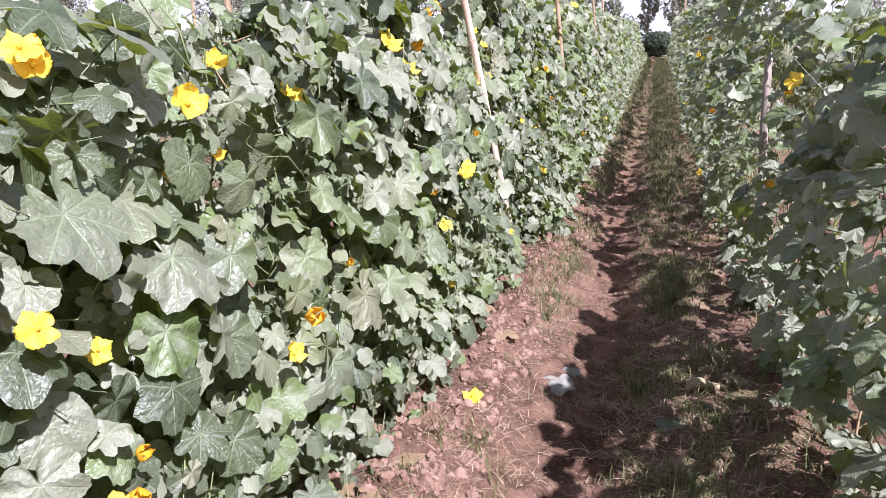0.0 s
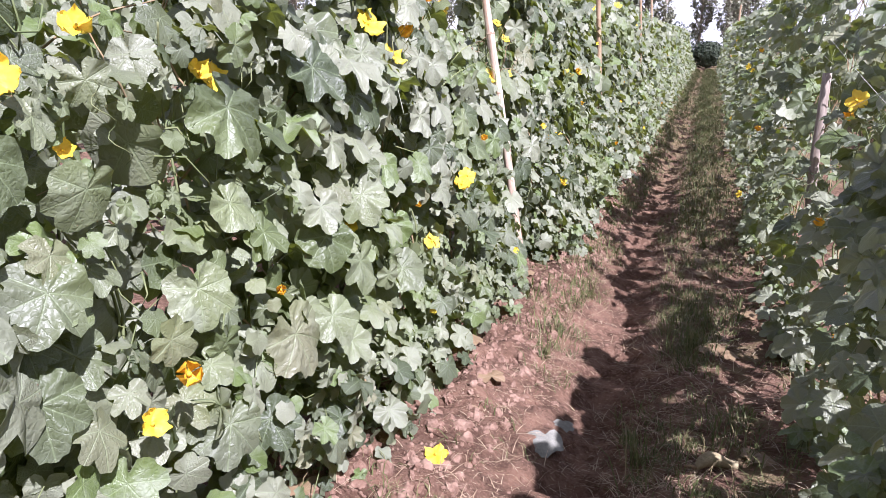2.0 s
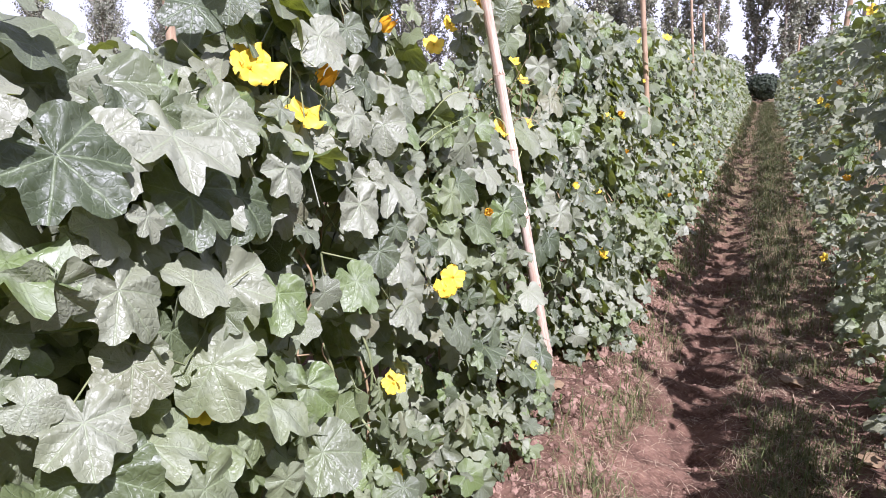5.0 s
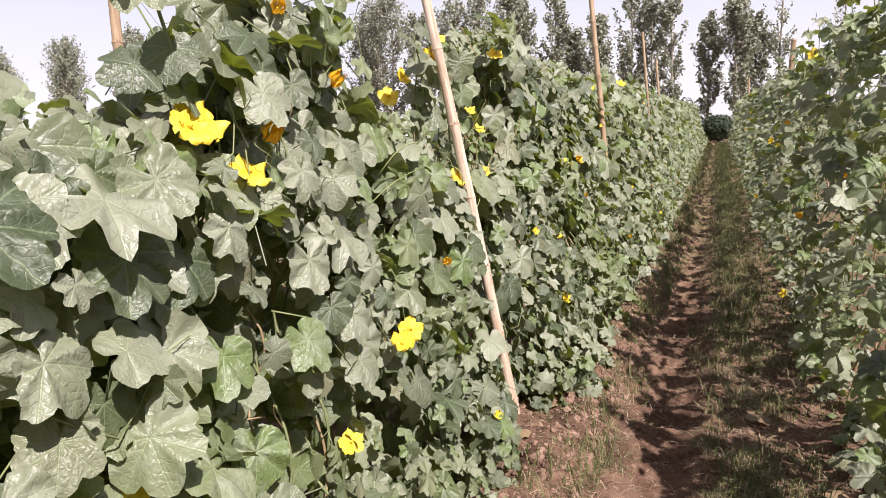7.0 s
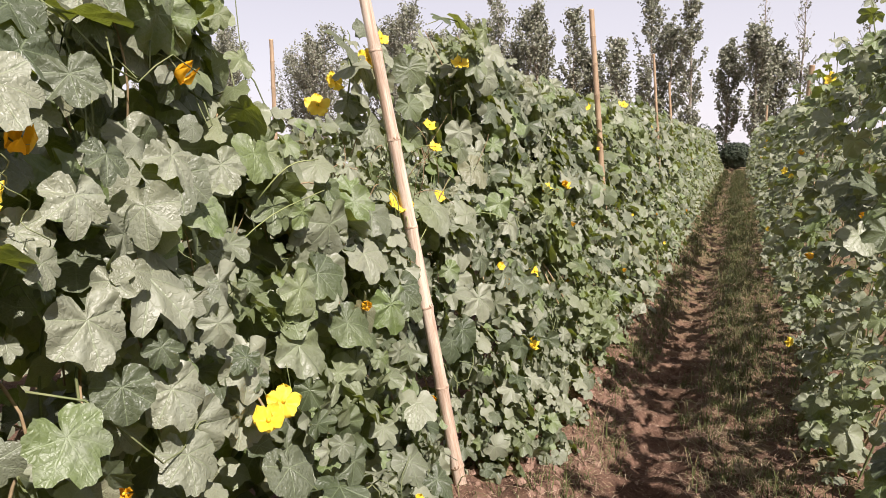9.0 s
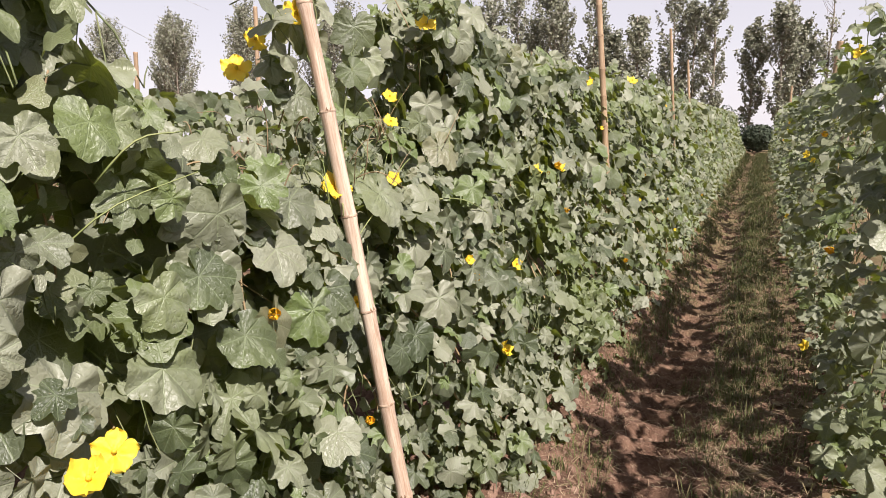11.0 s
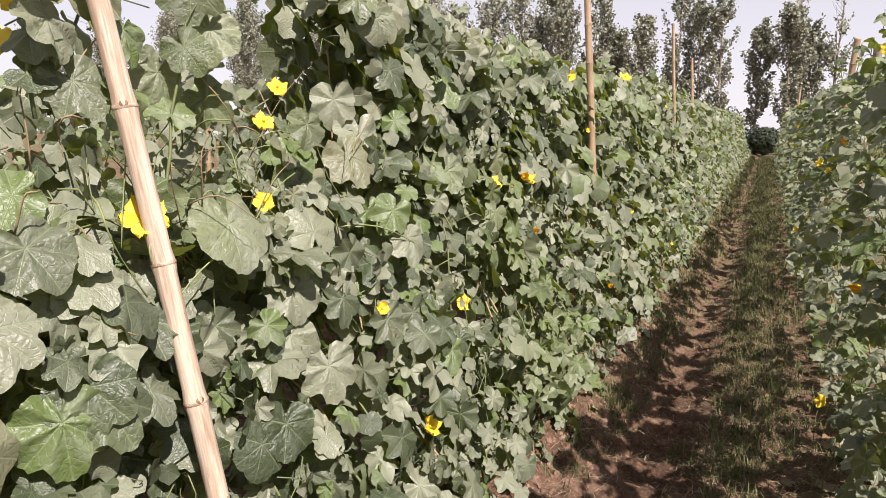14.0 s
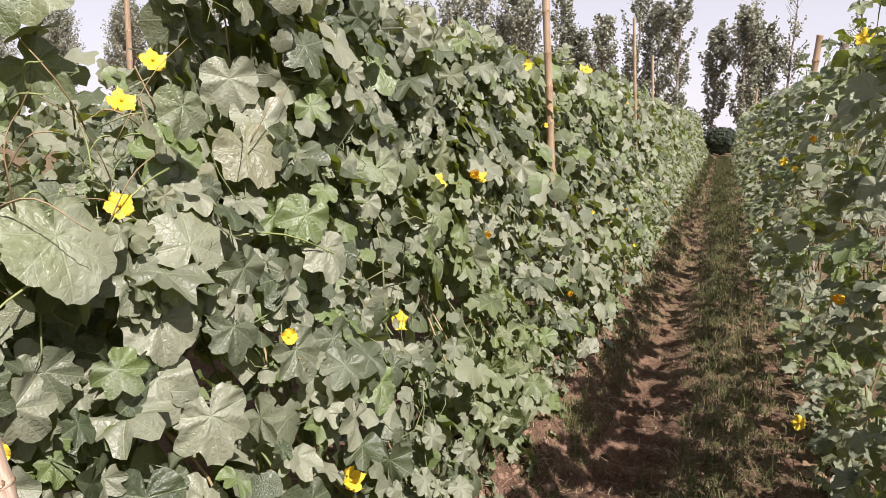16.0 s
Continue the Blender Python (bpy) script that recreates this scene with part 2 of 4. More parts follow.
def tube(points, radii, sides=6, cap=True):
    """Verts and triangles of a round, bent, tapering tube."""
    p = np.asarray(points, float)
    r = np.broadcast_to(np.asarray(radii, float), (len(p),))
    d = np.gradient(p, axis=0)
    d /= np.linalg.norm(d, axis=1)[:, None] + 1e-9
    ref = np.where(np.abs(d[:, 2:3]) > 0.9, [[1.0, 0, 0]], [[0, 0, 1.0]])
    a = np.cross(d, ref)
    a /= np.linalg.norm(a, axis=1)[:, None] + 1e-9
    b = np.cross(d, a)
    t = np.arange(sides) * 2 * np.pi / sides
    v = p[:, None] + r[:, None, None] * (a[:, None] * np.cos(t)[None, :, None] + b[:, None] * np.sin(t)[None, :, None])
    f = []
    for i in range(len(p) - 1):
        for k in range(sides):
            q, w = i * sides + k, i * sides + (k + 1) % sides
            f += [(q, w, w + sides), (q, w + sides, q + sides)]
    v = v.reshape(-1, 3)
    if cap:
        n = len(v)
        v = np.vstack([v, p[:1], p[-1:]])
        e = (len(p) - 1) * sides
        for k in range(sides):
            f += [(n, (k + 1) % sides, k), (n + 1, e + k, e + (k + 1) % sides)]
    return v, np.array(f)


def eased(points, rounds=2):
    """Rounds the corners of a line of points."""
    p = np.asarray(points, float)
    for _ in range(rounds):
        q = np.empty((2 * len(p) - 2, 3))
        q[0::2], q[1::2] = p[:-1] * 0.75 + p[1:] * 0.25, p[:-1] * 0.25 + p[1:] * 0.75
        p = np.vstack([p[:1], q, p[-1:]])
    return p


def lattice(ix, iy, seed):
    h = (ix * 374761393 + iy * 668265263 + seed * 974711) & 0x7FFFFFFF
    h = ((h ^ (h >> 13)) * 1274126177) & 0x7FFFFFFF
    return ((h ^ (h >> 16)) & 0xFFFF) / 65535.0


def grain(x, y, scale, seed=0, octaves=1):
    """Smooth random heights between -1 and 1 over a plane."""
    total, amp, norm = 0.0, 1.0, 0.0
    for o in range(octaves):
        u, v = np.asarray(x, float) * scale, np.asarray(y, float) * scale
        i, j = np.floor(u).astype(np.int64), np.floor(v).astype(np.int64)
        a, b = u - i, v - j
        a, b = a * a * (3 - 2 * a), b * b * (3 - 2 * b)
        k = seed + o * 17
        top = lattice(i, j, k) * (1 - a) + lattice(i + 1, j, k) * a
        low = lattice(i, j + 1, k) * (1 - a) + lattice(i + 1, j + 1, k) * a
        total = total + amp * ((top * (1 - b) + low * b) * 2 - 1)
        norm += amp
        amp, scale = amp * 0.5, scale * 2.03
    return total / norm


def step(x, a, b):
    t = np.clip((np.asarray(x, float) - a) / (b - a), 0, 1)
    return t * t * (3 - 2 * t)


# ---- ground ----
def rise(y):
    """The field climbs gently beyond eleven metres."""
    y = np.asarray(y, float)
    return np.where(y < 55, 0.025 * 1.5 * np.log1p(np.exp(np.clip((y - 11) / 1.5, -30, 30))), 1.1)


def rut_at(y):
    return -0.09 + 0.04 * np.sin(np.asarray(y, float) * 0.55)


def land(x, y):
    x, y = np.asarray(x, float), np.asarray(y, float)
    rut = np.exp(-(((x - rut_at(y)) / 0.17) ** 2))
    tread = np.sin(2 * np.pi * y / 0.24 + 2.2 * grain(x, y, 1.6, 3) + 3.0 * (x - rut_at(y)) ** 2 / 0.03)
    h = -0.095 * rut + 0.032 * rut * np.sign(tread) * np.abs(tread) ** 0.6 * (0.6 + 0.4 * grain(x, y, 0.8, 9))
    bank = step(-x, 0.30, 0.55)
    h = h + 0.085 * bank + bank * step(x, -1.1, -0.8) * 0.08 * grain(x, y, 6.0, 21, 4)
    h = h + 0.05 * step(x, 0.45, 0.80) + 0.024 * grain(x, y, 2.2, 5, 2) + 0.026 * grain(x, y, 11.0, 7, 3)
    return h * np.where(np.abs(x) < 40, 1, 0) + rise(y)


def build_ground():
    xs = np.concatenate([[-1500, -400, -120, -60, -30, -16], np.arange(-10, -1.4, 0.4), np.arange(-1.3, 1.3, 0.022), np.arange(1.4, 6, 0.5), [8, 14, 30, 60, 120, 400, 1500]])
    ys = np.concatenate([[-1500, -300, -60, -20, -8], np.arange(-4, 1.0, 0.25), np.arange(1.0, 11, 0.022), np.arange(11, 20, 0.07), np.arange(20, 56, 0.4), [60, 75, 100, 160, 400, 1500]])
    gx, gy = np.meshgrid(xs, ys, indexing="ij")
    v = np.stack([gx, gy, land(gx, gy)], -1).reshape(-1, 3)
    i, j = np.meshgrid(np.arange(len(xs) - 1), np.arange(len(ys) - 1), indexing="ij")
    a = (i * len(ys) + j).ravel()
    f = np.concatenate([np.stack([a, a + len(ys), a + len(ys) + 1], 1), np.stack([a, a + len(ys) + 1, a + 1], 1)])
    b = Buf()
    b.add(v, f)
    tagged(new("ground", b.mesh("ground", SOIL)), "trodden red-brown soil path between the vine rows", "ground", kind="structure")


build_ground()


# ---- gourd leaves ----
def leaf_shape(seed, around, rings, stalk, broad=False):
    """A lobed leaf about one unit wide: stalk end at the origin, tip along y, face along z."""
    r = random.Random(seed)
    deep = r.uniform(0.1, 1.0) if broad else r.uniform(0.35, 1.1)
    keys = [(0, 0.66), (12, 0.635), (29, 0.58 - 0.15 * deep), (45, 0.585), (60, 0.59), (79, 0.55 - 0.15 * deep), (96, 0.52), (112, 0.52), (130, 0.49 - 0.05 * deep), (147, 0.45), (165, 0.36), (175, 0.16), (180, 0.04)]
    def radius(a):
        a = abs(a)
        for (a0, r0), (a1, r1) in zip(keys, keys[1:]):
            if a <= a1:
                t = (a - a0) / (a1 - a0)
                t = 0.8 * t * t * (3 - 2 * t) + 0.2 * t
                return r0 + (r1 - r0) * t
        return keys[-1][1]
    skew, droop, cup, ph = r.uniform(-0.06, 0.06), r.uniform(0.2, 0.95), r.uniform(-0.08, 0.14), r.uniform(0, 6.28)
    curl = r.uniform(0.03, 0.10)
    quilt = 0.02 if broad else 0.0
    bend = r.uniform(-0.5, 0.5) if broad else 0.0
    v, uv = [(0.0, 0.0, 0.0)], [(0.0, 0.0)]
    for k in range(1, rings + 1):
        s = k / rings
        for i in range(around):
            a = -180 + 360 * (i + 0.5) / around
            q = radius(a) * s * (1 + (0.018 * math.sin(i * 2.4 + ph) + r.uniform(-0.02, 0.02) if k == rings else 0))
            x, y = q * math.sin(math.radians(a)), q * math.cos(math.radians(a))
            x += skew * y
            ridge = -0.035 * math.cos(math.radians(abs(a)) * 6.9) * s
            wave = curl * s * s * math.sin(3 * math.radians(a) + ph) + 0.026 * s * math.sin(7 * math.radians(a) + 2 * ph)
            z = -droop * (0.55 * y * abs(y) + 0.5 * x * x) + cup * q + ridge + wave + r.uniform(-0.012, 0.012) * (0.5 if broad else 1)
            z += quilt * math.sin(26 * q + 3 * math.sin(ph + 4 * x)) * math.sin(13 * math.radians(a) + ph) * min(1, 3 * q) + bend * x * abs(y)
            v.append((x, y, z)), uv.append((x / 0.66, y / 0.66))
    f = [(0, 1 + i, 1 + (i + 1) % around) for i in range(around)]
    for k in range(rings - 1):
        for i in range(around):
            p, q = 1 + k * around + i, 1 + k * around + (i + 1) % around
            f += [(p, p + around, q + around), (p, q + around, q)]
    v, f, uv = np.array(v), np.array(f), np.array(uv)
    f = f[:, ::-1]
    if stalk:
        pv, pf = tube([(0, 0.0, 0.0), (r.uniform(-0.1, 0.1), -0.15, -0.16), (r.uniform(-0.2, 0.2), -0.22, -0.62)], [0.012, 0.014, 0.017], 3, False)
        f = np.vstack([f, pf + len(v)])
        v = np.vstack([v, pv])
        uv = np.vstack([uv, np.zeros((len(pv), 2))])
    return v, f, uv


NEAR_LEAVES = [leaf_shape(100 + i, 42, 2, True) for i in range(20)]
BROAD_LEAVES = [leaf_shape(500 + i, 64, 6, True, True) for i in range(14)]
MID_LEAVES = [leaf_shape(200 + i, 17, 1, False) for i in range(10)]
FAR_LEAVES = [leaf_shape(300 + i, 8, 1, False) for i in range(6)]


def leaf_mesh(shape):
    b = Buf()
    b.add(*shape)
    return b.mesh("leaf", LEAF)


LEAF_MESHES = [leaf_mesh(s) for s in NEAR_LEAVES]
BROAD_MESHES = [leaf_mesh(s) for s in BROAD_LEAVES]


def leaf_turns(normal, tip, size):
    n = normal / np.linalg.norm(normal, axis=1)[:, None]
    t = tip - n * np.sum(tip * n, axis=1)[:, None]
    t /= np.linalg.norm(t, axis=1)[:, None] + 1e-9
    x = np.cross(t, n)
    return np.stack([x, t, n], axis=2) * size[:, None, None]


def flower_parts(kind, material, seed):
    """Five broad crinkled petals round a knob, on a short tube."""
    r = random.Random(seed)
    petals = []
    for k in range(5):
        b = Buf()
        rows, cols, pts, uv = 7, 7, [], []
        close = {"open": 0.25, "cup": 0.9, "wilted": 1.6}[kind]
        for i in range(rows):
            s = i / (rows - 1)
            width = 0.0200 * math.sqrt(max(0.0, 1 - ((s - 0.60) / 0.41) ** 2)) if s > 0.35 else 0.004 + 0.034 * s
            for j in range(cols):
                w = (j / (cols - 1) - 0.5) * 2
                out = 0.004 + 0.043 * s * (1 - 0.10 * w * w * s + 0.03 * s * math.cos(w * 7))
                lift = close * 0.03 * s * s + 0.007 * math.sin(w * 3 + k) * s - 0.005 * w * w * s + 0.0035 * s * math.sin(w * 8 + k * 2) + r.uniform(-0.0012, 0.0012) * (1 + s)
                pts.append((w * width * (1 - 0.35 * (close > 1)), out * math.cos(min(1.2, close * s * 0.8)), lift + 0.004)), uv.append((w, s))
        f = []
        for i in range(rows - 1):
            for j in range(cols - 1):
                a = i * cols + j
                f += [(a, a + 1, a + cols + 1), (a, a + cols + 1, a + cols)]
        turn = np.array(Matrix.Rotation(k * 2 * math.pi / 5 + r.uniform(-0.08, 0.08), 3, "Z"))
        b.add(np.array(pts) @ turn.T, f, uv)
        petals.append(b.mesh("petal", material))
    c = Buf()
    a = [(0, 0, -0.035), (0, 0, -0.012), (0, 0, -0.002), (0, 0, 0.004)]
    c.add(*tube(a, [0.0022, 0.0035, 0.008, 0.003], 7))
    calyx = c.mesh("calyx", CALYX)
    d = Buf()
    d.add(*tube([(0, 0, 0.002), (0, 0, 0.006), (0, 0, 0.012), (0, 0, 0.016)], [0.003, 0.0052, 0.0052, 0.002], 8))
    return petals, calyx, d.mesh("stamen", CENTRE)


FLOWERS = {"open": [flower_parts("open", YELLOW, s) for s in (1, 2, 3)], "cup": [flower_parts("cup", YELLOW, s) for s in (4, 5)], "wilted": [flower_parts("wilted", ORANGE, s) for s in (6, 7)]}
FLOWER_LABEL = {"open": "open yellow gourd flower with five petals", "cup": "half-open yellow gourd flower", "wilted": "wilting orange gourd flower"}


def flower(row, at, kind="open", size=1.0, face=(1, -0.5, 0.5), seed=0):
    r = random.Random(seed * 7 + 3)
    petals, calyx, stamen = r.choice(FLOWERS[kind])
    q = Vector(face).to_track_quat("Z", "Y").to_matrix().to_4x4() @ Matrix.Rotation(r.uniform(0, 6), 4, "Z")
    ob = part("flower", calyx, row, FLOWER_LABEL[kind], m=Matrix.Translation(at) @ q @ Matrix.Scale(size * r.uniform(1.0, 1.2), 4))
    for p in petals:
        part("petal", p, ob)
    part("stamen", stamen, ob)


# ---- vine rows ----
def left_top(y):
    return np.interp(y, [-3, 1.0, 1.6, 1.85, 2.1, 2.5, 2.85, 3.1, 3.4, 3.7, 4.05, 4.3, 4.7, 4.9, 5.3, 5.7, 5.98, 6.12, 6.4, 6.9, 7.4, 9, 12, 60],
                     [1.5, 1.48, 1.5, 1.44, 1.5, 1.58, 1.42, 1.46, 1.68, 1.86, 1.82, 1.5, 1.30, 1.25, 1.26, 1.34, 1.56, 2.02, 2.12, 2.03, 1.97, 1.97, 2.07, 2.07]) + step(y, 5.8, 6.4) * 0.10 * grain(y, np.asarray(y) * 0, 1.9, 91, 2)


def left_face(y, z):
    """Where the row's face toward the path stands."""
    lean = np.interp(y, [3.2, 4.6], [0.05, 0.30])
    return -0.80 + np.interp(y, [3.9, 4.3, 5.2, 5.6], [0.10, 0.13, 0.14, 0.30]) * np.clip(1 - z / 0.9, 0, 1) - lean * np.clip(z - 0.3, 0, 2.5) / 1.6 + 0.075 * grain(y, z, 2.0, 31, 3) - 0.17 * np.exp(-(((y - 5.12) / 0.26) ** 2)) * np.clip((1.5 - z) / 0.7, 0, 1)


def right_top(y):
    return np.interp(y, [-3, 2.1, 2.7, 3.1, 3.9, 4.9, 6.2, 60], [1.55, 1.55, 1.52, 1.4, 1.25, 1.65, 2.08, 2.17]) + 0.1 * grain(y, y * 0, 1.1, 44)


def right_face(y, z):
    return 0.75 + 0.07 * step(-np.asarray(y, float), -4.2, -3.2) - 0.03 * np.clip(1 - z / 0.8, 0, 1) + 0.22 * np.clip(z - 0.5, 0, 2.5) / 1.6 + 0.07 * grain(y, z, 1.5, 51, 2)


def far_face(cx, side):
    return lambda y, z: cx + side * (0.36 - 0.12 * np.clip(z, 0, 2) / 1.8) + 0.06 * grain(y, z, 1.5, 61, 2)


def flat_top(y):
    return 1.72 + 0.14 * grain(y, np.asarray(y) * 0 + 3, 0.9, 71, 2)


def vine_row(row, seed, side, top, face, spans, keep=(), single=None, single_count=0, inner=0.9, thick=0.55, gaps=-0.22, back=0.35, flat=0.0, small=(), low=1.1):
    """side: +1 where the row's face looks toward +x. spans: (y0, y1, leaves per square metre, shapes, size factor)."""
    g = np.random.default_rng(seed)
    singles = 0
    for y0, y1, dens, shapes, factor in spans:
        buf = Buf()
        count = int((y1 - y0) * 1.95 * dens)
        for layer, share in (("front", 1.0), ("inner", inner), ("top", 0.16), ("back", back), ("young", 0.22 if spans[0][3] is MID_LEAVES else 0.0)):
            n = int(count * share)
            y = g.uniform(y0, y1, n)
            u = g.uniform(0, 1, n)
            h = top(y)
            if layer == "top":
                z = h + g.normal(0.0, 0.05, n)
                depth = g.uniform(0.02, thick, n)
            else:
                z = 0.05 + (h - 0.04) * u ** low
                depth = {"front": g.uniform(-0.08, 0.10, n), "inner": g.uniform(0.08, 0.34, n), "back": g.uniform(thick - 0.1, thick + 0.05, n), "young": g.uniform(-0.07, 0.08, n)}[layer]
            x = face(y, z) - side * depth
            p = np.stack([x, y, z + rise(y)], 1)
            size = np.interp(z, [0.1, 0.7, 1.3, 2.0], [0.085, 0.112, 0.138, 0.13]) * (0.48 + 0.95 * g.uniform(0, 1, n) ** 1.4) * factor
            if layer == "young":
                size = g.uniform(0.035, 0.08, n) * factor
            for sy0, sy1, sz0, sz1 in small:
                size = np.where((y > sy0) & (y < sy1) & (z > sz0) & (z < sz1) & (g.uniform(0, 1, n) < 0.85), size * 0.5, size)
            out = -side if layer == "back" else side
            up = {"front": 0.65, "inner": 0.5, "top": 1.1, "back": 0.6, "young": 0.4}[layer]
            normal = np.stack([np.full(n, out * (0.85 - 0.5 * flat)), np.full(n, -0.15 - 0.2 * flat), np.full(n, up + 0.35 * flat)], 1) + g.normal(0, 0.50, (n, 3))
            tip = np.stack([np.full(n, out * 0.35), np.zeros(n), np.full(n, -1.0)], 1) + g.normal(0, 0.55, (n, 3))
            turn = leaf_turns(normal, tip, size)
            # thin patches, and room for the leaves and flowers set by hand
            ok = grain(y * 1.0, z * 1.2, 4.6, seed + 5, 2) > np.where(z < 0.35, -0.7, gaps if layer == "front" else -2.0 if gaps < -0.1 else gaps - 0.1)
            for kx, ky, kz, kr in keep:
                near = (y - ky) ** 2 + (p[:, 2] - kz) ** 2 < (kr + size * 0.25) ** 2
                ok &= ~(near & ((x - kx) * side > -0.03))
            kinds = MID_LEAVES if shapes is NEAR_LEAVES and layer in ("inner", "back", "young") else shapes
            which = g.integers(0, len(kinds), n)
            pick = np.zeros(n, bool)
            if layer == "front" and single and shapes is NEAR_LEAVES:
                cand = np.where(ok & (y > single[0]) & (y < single[1]) & (depth < 0.05))[0]
                pick[cand[: single_count - singles]] = True
                for i in np.where(pick)[0]:
                    m = Matrix.Identity(4)
                    for a in range(3):
                        for b in range(3):
                            m[a][b] = turn[i, a, b]
                        m[a][3] = p[i, a]
                    part("leaf", LEAF_MESHES[which[i]], row, m=m)
                    singles += 1
            for k, (v, f, uv) in enumerate(kinds):
                sel = ok & ~pick & (which == k)
                buf.many(v, f, uv, turn[sel], p[sel])
        part("foliage", buf.mesh("foliage", LEAF_MANY), row, "dusty grey-green lobed gourd leaves", "stuff")


def big_leaf(row, at, size, tip=(0.25, 0, -1), face=(0.9, -0.25, 0.55), shape=0):
    t = leaf_turns(np.array([face]), np.array([tip], float), np.array([size]))[0]
    m = Matrix.Identity(4)
    for a in range(3):
        for b in range(3):
            m[a][b] = t[a, b]
        m[a][3] = at[a]
    part("leaf", BROAD_MESHES[shape % len(BROAD_MESHES)], row, "large dusty lobed gourd leaf", m=m)


def stems(row, seed, side, top, face, y0, y1, every):
    """Climbing stems, side shoots and curling tendrils behind and among the leaves."""
    g = random.Random(seed)
    live, dead = Buf(), Buf()
    y = y0
    while y < y1:
        y += every * g.uniform(0.6, 1.4)
        h = float(top(y)) + g.uniform(-0.15, 0.15)
        n = 9
        pts = []
        yy, sway = y, g.uniform(-0.1, 0.1)
        for i in range(n):
            z = h * i / (n - 1)
            yy += g.uniform(-0.07, 0.07) + sway * 0.3
            pts.append((float(face(yy, z)) - side * g.uniform(0.05, 0.28), yy, z + float(rise(yy)) + 0.02))
        pts = eased(pts, 2)
        (dead if g.random() < 0.3 else live).add(*tube(pts, np.linspace(0.0055, 0.0022, len(pts)), 5))
        for _ in range(2):
            z = g.uniform(0.2, h)
            a = np.array([float(face(y, z)) - side * 0.06, y, z + float(rise(y))])
            d = np.array([side * g.uniform(-0.1, 0.25), g.uniform(-1, 1), g.uniform(-0.5, 0.6)])
            ln = g.uniform(0.2, 0.6)
            q = [a + d * ln * t + np.array([side * 0.05 * math.sin(t * 5), 0, 0.06 * math.sin(t * 7 + z)]) for t in np.linspace(0, 1, 7)]
            live.add(*tube(q, np.linspace(0.0026, 0.0014, 7), 4))
        if g.random() < 0.5:
            z = g.uniform(0.5 * h, h)
            a = np.array([float(face(y, z)) + side * 0.03, y, z + float(rise(y))])
            q = [a + np.array([0.014 * math.cos(t * 1.7), 0.05 * t / 6 + 0.014 * math.sin(t * 1.7), -0.018 * t]) for t in np.linspace(0, 9, 16)]
            live.add(*tube(q, 0.0013, 3))
    part("stem_tangle", live.mesh("stem_tangle", STEM), row, "thin green climbing stems and tendrils", "stuff")
    if dead.n:
        part("dry_vine_tangle", dead.mesh("dry_vine_tangle", DEAD_STEM), row, "dry brown vine stems", "stuff")


def tangle(row, seed, xs, ys, zs, count):
    """Fine crossing shoots and dry stalks that show between the leaves."""
    g = random.Random(seed)
    live, dead = Buf(), Buf()
    for _ in range(count):
        a = np.array([g.uniform(*xs), g.uniform(*ys), g.uniform(*zs)])
        d = np.array([g.uniform(-0.4, 0.6), g.uniform(-1, 1), g.uniform(-0.7, 1.0)])
        ln, w = g.uniform(0.12, 0.42), g.uniform(2, 6)
        q = [a + d * ln * t + np.array([0.03 * math.sin(t * w), 0.03 * math.cos(t * w + 1), 0.03 * math.sin(t * 4)]) for t in np.linspace(0, 1, 8)]
        (dead if g.random() < 0.4 else live).add(*tube(q, np.linspace(1, 0.5, 8) * g.uniform(0.0014, 0.0034), 4))
    part("shoot_tangle", live.mesh("shoot_tangle", SHOOT), row, "fine pale green shoots and stalks", "stuff")
    part("dry_stalk_tangle", dead.mesh("dry_stalk_tangle", DEAD_STEM), row, "dry brown stalks between leaves", "stuff")


def shoot(row, a, b, leaves, seed):
    """A loose shoot that reaches out of the row, with small leaves along it."""
    g = random.Random(seed)
    a, b = np.array(a, float), np.array(b, float)
    ts = np.linspace(0, 1, 9)
    sag = np.array([0, 0, 1.0])
    pts = [a + (b - a) * t + sag * 0.10 * math.sin(t * 3.0) + np.array([g.uniform(-1, 1), g.uniform(-1, 1), 0]) * 0.012 for t in ts]
    buf = Buf()
    buf.add(*tube(pts, np.linspace(0.005, 0.002, 9), 5))
    ob = part("shoot", buf.mesh("shoot", STEM), row, "loose green shoot with small leaves")
    for i in range(leaves):
        p = pts[1 + i * 7 // max(1, leaves)]
        t = leaf_turns(np.array([[g.uniform(-0.3, 0.9), g.uniform(-0.9, 0.3), g.uniform(0.2, 0.9)]]), np.array([[g.uniform(-1, 1), g.uniform(-1, 1), -0.6]]), np.array([g.uniform(0.07, 0.15)]))[0]
        m = Matrix.Identity(4)
        for r in range(3):
            for c in range(3):
                m[r][c] = t[r, c]
            m[r][3] = p[r]
        part("leaf", g.choice(LEAF_MESHES), ob, m=m)


